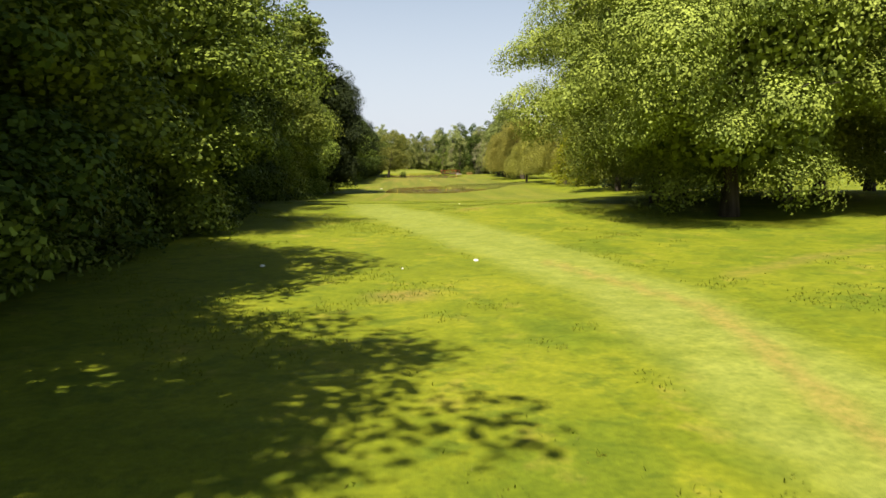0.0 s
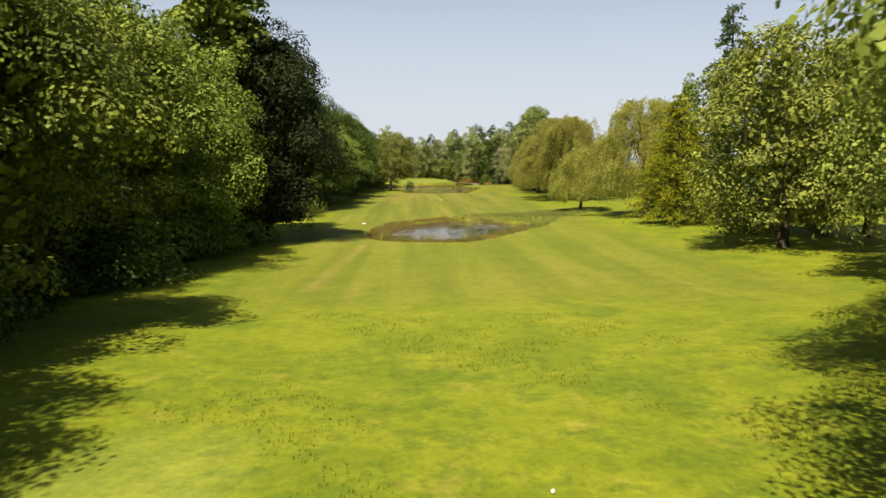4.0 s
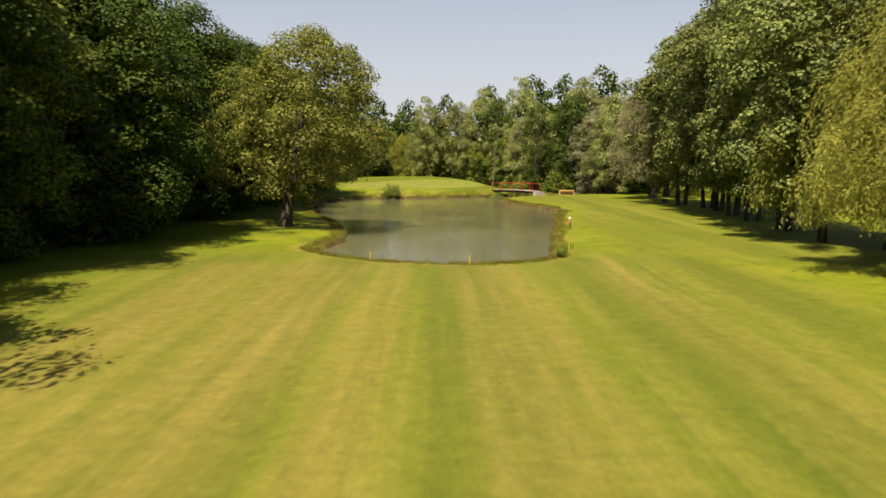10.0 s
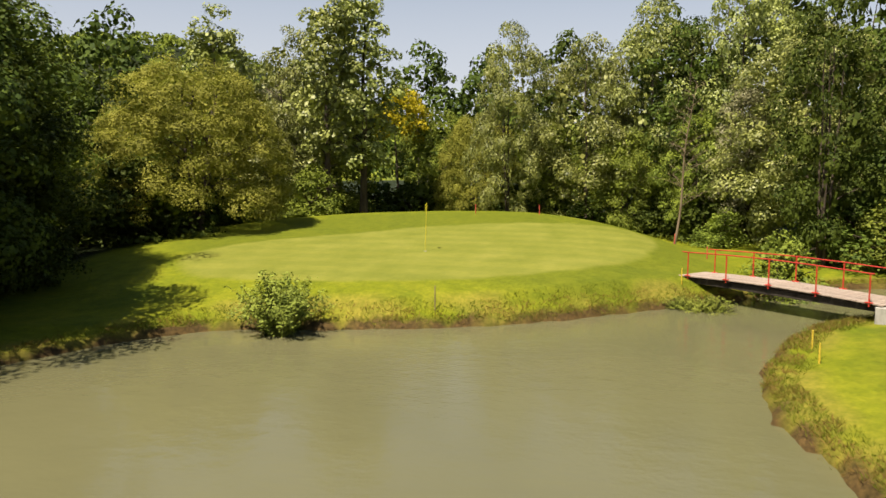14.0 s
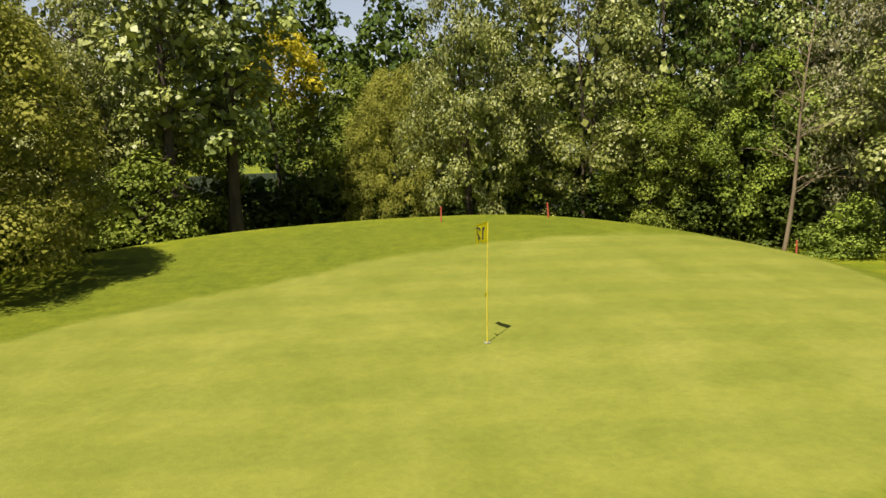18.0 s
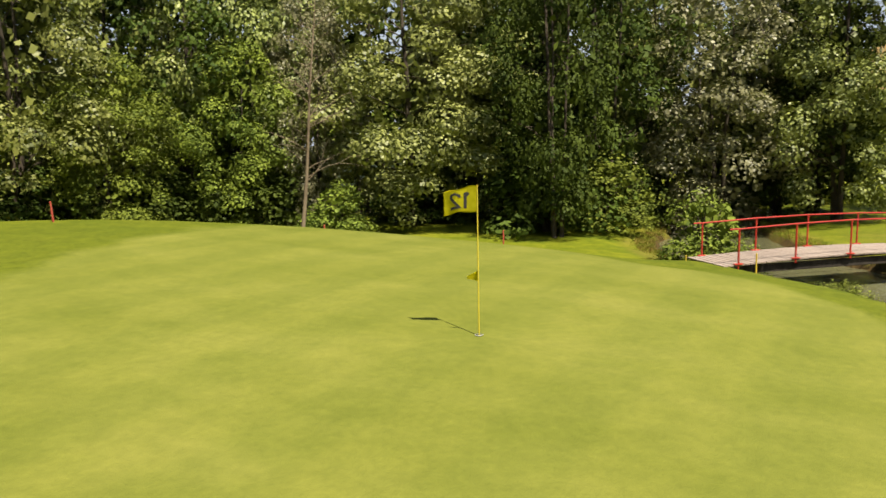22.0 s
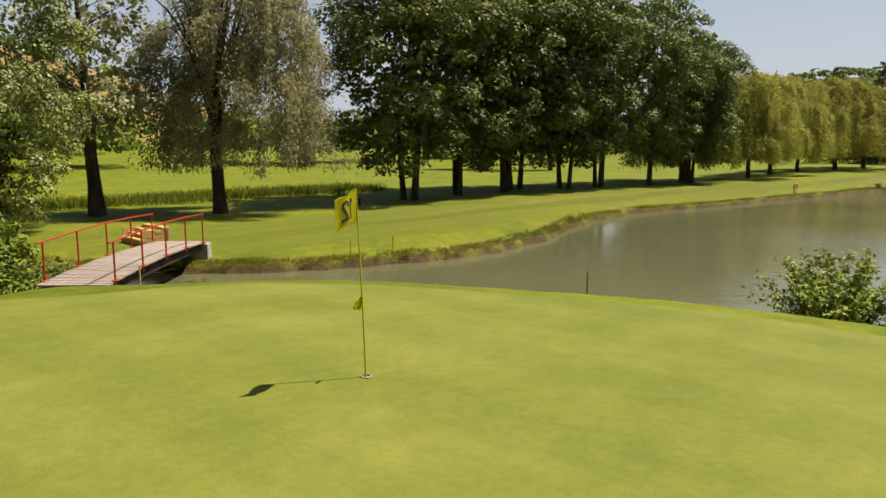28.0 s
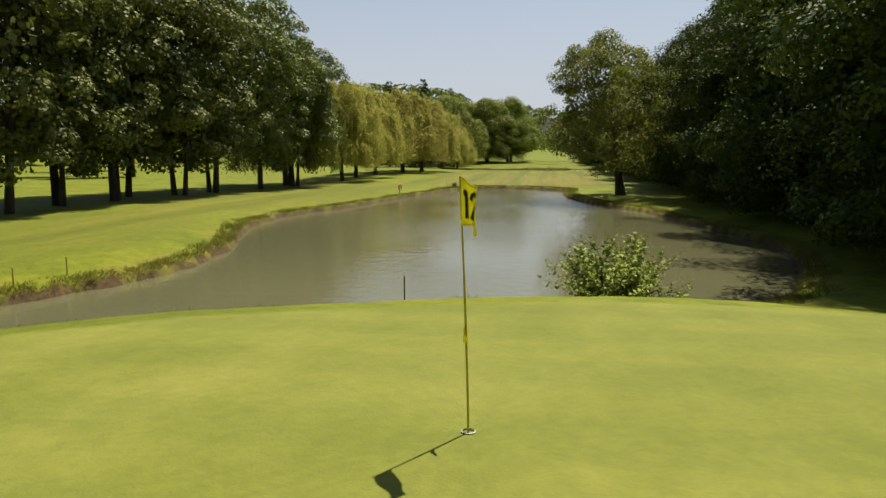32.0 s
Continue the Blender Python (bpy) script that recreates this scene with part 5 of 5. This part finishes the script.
# ---- flag and hole ----
def flagstick():
    root = new("flagstick")
    tagged(root, "yellow golf flagstick with the hole number flag, standing in the hole", "flag")
    lean = np.array([0.075, 0.035])
    z = np.linspace(-0.08, 2.12, 10)
    f = (np.clip(z, 0, 3) / 2.12) ** 1.3
    child("pole", tubes_mesh("pole", [tube(np.stack([lean[0] * f, lean[1] * f, z], 1), np.where(z > 1.2, 0.0085, 0.0105), 10)], M_POLE), root)
    # cloth flies to the north and sags at the free end
    rng = np.random.default_rng(3)
    nu, nv, wide, high = 22, 12, 0.50, 0.36

    def cloth(u, v):
        sag = -0.10 * u ** 1.5
        x = lean[0] * 0.93 + 0.035 * math.sin(u * 7.5 + v * 1.2) * u - 0.20 * u
        y = lean[1] * 0.93 + wide * u * 0.88
        return Vector((x, y, 2.11 - high * v * (1 - 0.12 * u) + sag + 0.012 * math.sin(u * 9 + v * 3)))

    bm = bmesh.new()
    grid = [[bm.verts.new(cloth(i / nu, j / nv)) for j in range(nv + 1)] for i in range(nu + 1)]
    for i in range(nu):
        for j in range(nv):
            bm.faces.new((grid[i][j], grid[i + 1][j], grid[i + 1][j + 1], grid[i][j + 1]))
    bmesh.ops.solidify(bm, geom=bm.faces[:], thickness=0.003)
    cloth_ob = part("flag_cloth", bm, M_FLAG, root, "yellow cloth flag printed with 12", True)
    # the printed number, on both sides, each digit one ribbon laid on the cloth
    digits = [[(0.25, 0.33), (0.34, 0.20), (0.34, 0.82)],
              [(0.48, 0.36), (0.52, 0.24), (0.62, 0.19), (0.72, 0.25), (0.74, 0.38), (0.66, 0.54), (0.49, 0.80), (0.77, 0.80)]]
    for side in (-1, 1):
        for digit in digits:
            pts = []
            for (u1, v1), (u2, v2) in zip(digit, digit[1:]):
                pts += [Vector((u1 + (u2 - u1) * k / 5, v1 + (v2 - v1) * k / 5)) for k in range(5)]
            pts.append(Vector(digit[-1]))
            bm = bmesh.new()
            rows = []
            for k, p in enumerate(pts):
                d = (pts[min(k + 1, len(pts) - 1)] - pts[max(k - 1, 0)]).normalized()
                rows.append([bm.verts.new(cloth(p.x - d.y * w * 0.8, p.y + d.x * w) + Vector((side * 0.006, 0, 0))) for w in (-0.05, 0.05)])
            for r1, r2 in zip(rows, rows[1:]):
                bm.faces.new((r1[0], r1[1], r2[1], r2[0]))
            part("digit", bm, M_INK, cloth_ob, "black printed digit")
    # small pennant half way down
    bm = bmesh.new()
    rows = []
    for i in range(7):
        u = i / 6
        rows.append([bm.verts.new((0.026 + 0.03 * math.sin(u * 5) * u, 0.012 + 0.16 * u, 0.93 - 0.16 * v * (1 - 0.75 * u) - 0.09 * u)) for v in (0, 0.5, 1)])
    for a, b in zip(rows, rows[1:]):
        for j in range(2):
            bm.faces.new((a[j], b[j], b[j + 1], a[j + 1]))
    bmesh.ops.solidify(bm, geom=bm.faces[:], thickness=0.003)
    part("pennant", bm, M_FLAG, root, "small yellow position pennant", True)
    root.matrix_basis = pose(0, 0, ground_z(0, 0))


def hole_cup():
    bm = bmesh.new()
    rings = [(0.062, 0.012), (0.054, 0.016), (0.054, -0.02), (0.0, -0.02)]
    vs = []
    for r, z in rings[:3]:
        vs.append([bm.verts.new((r * math.cos(a * math.tau / 24), r * math.sin(a * math.tau / 24), z)) for a in range(24)])
    for a, b in zip(vs, vs[1:]):
        for k in range(24):
            bm.faces.new((a[k], a[(k + 1) % 24], b[(k + 1) % 24], b[k]))
    bm.faces.new(vs[2])
    ob = part("hole_cup", bm, M_CUP, None)
    tagged(ob, "pale rim of the hole around the flagstick", "golf hole")
    ob.matrix_basis = pose(0, 0, ground_z(0, 0))


flagstick()
hole_cup()


# ---- footbridge ----
def footbridge():
    a, b = Vector((11.09, -1.12, -0.50)), Vector((16.41, -6.69, -0.50))
    along = (b - a).normalized()
    across = Vector((along.y, -along.x, 0)).normalized()  # towards the pond
    length, width = (b - a).length, 1.62
    root = new("footbridge")
    tagged(root, "wooden footbridge with red metal handrails over the creek", "bridge")
    yaw = math.atan2(along.y, along.x)
    turn = Matrix.Rotation(yaw, 4, 'Z')
    deck_mesh = None
    count = 48
    for k in range(count):
        rise = 0.10 * math.sin(math.pi * (k + 0.5) / count)
        p = a + along * length * ((k + 0.5) / count) + Vector((0, 0, rise))
        if deck_mesh is None:
            plank = part("plank", box(length / count - 0.014, width, 0.045, bevel=0.006), M_PLANK, root)
            deck_mesh = plank.data
        else:
            plank = child("plank", deck_mesh, root)
        plank.matrix_basis = Matrix.Translation(p) @ turn @ pose(0, 0, 0, random.uniform(-.4, .4), 0, random.uniform(-.5, .5))
    for s in (-0.62, 0.62):
        mid = (a + b) / 2 + across * s + Vector((0, 0, -0.13))
        part("beam", box(length, 0.14, 0.20, bevel=0.01), M_BEAM, root).matrix_basis = Matrix.Translation(mid) @ turn
    for s in (-1, 1):
        tops = []
        for k in range(5):
            f = 0.058 + 0.89 * k / 4
            foot = a + along * length * f + across * s * 0.80 + Vector((0, 0, 0.10 * math.sin(math.pi * f)))
            top = foot + Vector((0, 0, 0.93))
            tops.append(top)
            post = part("post", rod(foot - Vector((0, 0, 0.10)), top, 0.024), M_RED, root, smooth=False)
            part("base_plate", box(0.24, 0.09, 0.03, bevel=0.006), M_RED, post).matrix_basis = Matrix.Translation(foot + Vector((0, 0, 0.03))) @ turn
        tops = [tops[0] - along * 0.28] + tops + [tops[-1] + along * 0.12]
        path = np.array([tuple(t) for t in tops])
        child("handrail", tubes_mesh("handrail", [tube(path, np.full(len(path), 0.022), 8)], M_RED), root)
    ab = b + along * 0.05
    part("abutment", box(0.45, 1.75, 0.62, bevel=0.02), M_CONCRETE, root).matrix_basis = Matrix.Translation(ab + Vector((0, 0, -0.36))) @ turn
    steps = new("bridge_steps")
    tagged(steps, "two low timber steps at the end of the footbridge", "steps")
    for k in range(2):
        p = b + along * (0.45 + 0.42 * k) + Vector((0, 0, 0))
        g = ground_z(p.x, p.y)
        top = -0.52 - 0.17 * (k + 1)
        hgt = max(0.10, top - g + 0.05)
        step = part("step", box(0.42, 1.3 - 0.1 * k, hgt, bevel=0.012), M_PLANK, steps)
        step.matrix_basis = Matrix.Translation((p.x, p.y, top - hgt / 2)) @ turn


footbridge()


def timber_crate():
    """A low open-fronted timber shelter with stepped boards over its back."""
    root = new("timber_box")
    tagged(root, "low open-fronted box of new yellow timber on the grass", "wooden box")
    w, d, h = 1.75, 0.95, 0.55
    part("side", box(0.045, d, h, (-w / 2, 0, h / 2), bevel=0.006), M_PINE_WOOD, root)
    part("side", box(0.045, d, h, (w / 2, 0, h / 2), bevel=0.006), M_PINE_WOOD, root)
    part("sill", box(w, 0.07, 0.06, (0, -d / 2, 0.03), bevel=0.006), M_PINE_WOOD, root)
    part("lintel", box(w + 0.10, 0.07, 0.07, (0, -d / 2, h), bevel=0.006), M_PINE_WOOD, root)
    for k in range(4):
        part("board", box(w + 0.06, 0.26, 0.10, (0, -d / 2 + 0.10 + 0.27 * k, h + 0.03 - 0.13 * k), bevel=0.01), M_PINE_WOOD, root)
    for x in (-w / 2, w / 2):
        part("corner_post", box(0.09, 0.09, h + 0.06, (x, -d / 2, h / 2), bevel=0.008), M_PINE_WOOD, root)
    part("back", box(w, 0.03, 0.20, (0, d / 2 + 0.06, 0.1), bevel=0.004), M_PINE_WOOD, root)
    root.matrix_basis = pose(19.9, -7.15, ground_z(19.9, -7.15), 0, 0, -4)


timber_crate()


# ---- stakes, markers and small things ----
def stake(x, y, h, mat, label, group, r=0.022, tilt=0.0):
    root = part("marker_stake", joined(rod((0, 0, -0.15), (0, 0, h), r, r * 0.9, 8), rod((0, 0, h), (0, 0, h + 0.02), r * 0.9, r * 0.4, 8)), mat, None)
    tagged(root, label, "stake", group)
    root.matrix_basis = pose(x, y, ground_z(x, y), tilt, tilt * 0.6, 0)


for x, y, h in ((12.6, -12.6, 0.50), (10.55, -2.45, 0.62), (12.6, -0.35, 0.45), (-3.3, -161.9, 0.50), (2.6, -161.9, 0.55), (4.6, -138.4, 0.40), (9.7, -67.0, 0.55), (4.9, -70.9, 0.40), (0.7, -69.9, 0.40), (12.9, -10.9, 0.5)):
    stake(x, y, h, M_YELLOW_WOOD, "thin yellow water hazard stake beside the pond", "yellow stakes")
stake(2.24, -8.45, 0.78, M_BARK_DEAD, "thin dark wooden stake on the bank below the green", "", 0.018)
for x, y in ((-0.23, 15.8), (3.9, 15.65), (11.8, 12.1), (12.6, 5.4)):
    stake(x, y, 0.58, M_RED_FADED, "faded red hazard stake behind the green", "red stakes", 0.03, random.uniform(-4, 4))
for x, y in ((-12.95, -203.5), (-12.2, -232.5)):
    stake(x, y, 0.75, M_WHITE, "white boundary post beside the trees", "white posts", 0.025)


def lifebuoy():
    """A red ring buoy on a short post at the pond bank."""
    root = new("lifebuoy_post")
    tagged(root, "orange life ring hung on a low post at the pond", "life ring")
    part("post", box(0.07, 0.07, 1.05, (0, 0.09, 0.45), bevel=0.008), M_PLANK, root)
    part("backboard", box(0.16, 0.025, 0.55, (0, 0.05, 0.62), bevel=0.006), M_PLANK, root)
    for k in range(8):
        bm = bmesh.new()
        rows = []
        for i in range(5):
            a = (k + i / 4) * math.tau / 8
            c = Vector((math.cos(a) * 0.29, 0, 0.62 + math.sin(a) * 0.29))
            rad = Vector((math.cos(a), 0, math.sin(a)))
            rows.append([bm.verts.new(c + rad * math.cos(b * math.tau / 8) * 0.065 + Vector((0, math.sin(b * math.tau / 8) * 0.055, 0))) for b in range(8)])
        for p, q in zip(rows, rows[1:]):
            for j in range(8):
                bm.faces.new((p[j], p[(j + 1) % 8], q[(j + 1) % 8], q[j]))
        part("ring_section", bm, M_WHITE if k % 4 == 1 else M_ORANGE, root, smooth=True)
    root.matrix_basis = pose(11.9, -54.7, ground_z(11.9, -54.7), 0, 0, -103) @ Matrix.Scale(0.85, 4)


lifebuoy()


def disc_marker(x, y, r, label):
    bm = bmesh.new()
    bmesh.ops.create_cone(bm, cap_ends=True, segments=28, radius1=r, radius2=r * 0.86, depth=0.05)
    bmesh.ops.bevel(bm, geom=[e for e in bm.edges if e.is_boundary is False and len(e.link_faces) == 2], offset=0.006, segments=1, affect='EDGES')
    ob = part("yardage_marker", bm, M_WHITE, None)
    tagged(ob, label, "marker", "yardage markers")
    ob.matrix_basis = pose(x, y, ground_z(x, y) + 0.02)


disc_marker(-5.6, -145.9, 0.19, "round white distance marker set flush in the fairway")
disc_marker(3.1, -101.8, 0.12, "round white distance marker set flush in the fairway")
disc_marker(-6.8, -230.7, 0.07, "white tee marker on the sunny grass")
disc_marker(-0.8, -230.5, 0.07, "white tee marker on the sunny grass")
disc_marker(18.9, -135.1, 0.15, "white marker at the marsh edge")


def golf_ball(x, y):
    bm = bmesh.new()
    bmesh.ops.create_icosphere(bm, subdivisions=2, radius=0.030)
    rngb = random.Random(int(x * 10))
    for v in bm.verts:
        v.co *= 1 - 0.03 * rngb.random()
    ob = part("golf_ball", bm, M_WHITE, None, smooth=True)
    tagged(ob, "white dimpled golf ball lying on the turf", "golf ball", "golf balls")
    ob.matrix_basis = pose(x, y, ground_z(x, y) + 0.024)


for x, y in ((5.3, -125.6), (9.5, -125.3), (-2.9, -231.9), (0.8, -204.6)):
    golf_ball(x, y)


def stump(x, y):
    co, f = tube(np.array([[0, 0, -0.1], [0, 0, 0.1], [0.02, 0, 0.42]]), np.array([0.42, 0.34, 0.30]), 12)
    bm = bmesh.new()
    vs = [bm.verts.new(c) for c in co]
    for q in f:
        bm.faces.new([vs[i] for i in q])
    bm.faces.new(vs[-12:])
    ob = part("tree_stump", bm, M_BARK, None)
    tagged(ob, "dark low tree stump in the shade of the alders", "tree stump")
    ob.matrix_basis = pose(x, y, ground_z(x, y))


stump(27.4, -23.8)
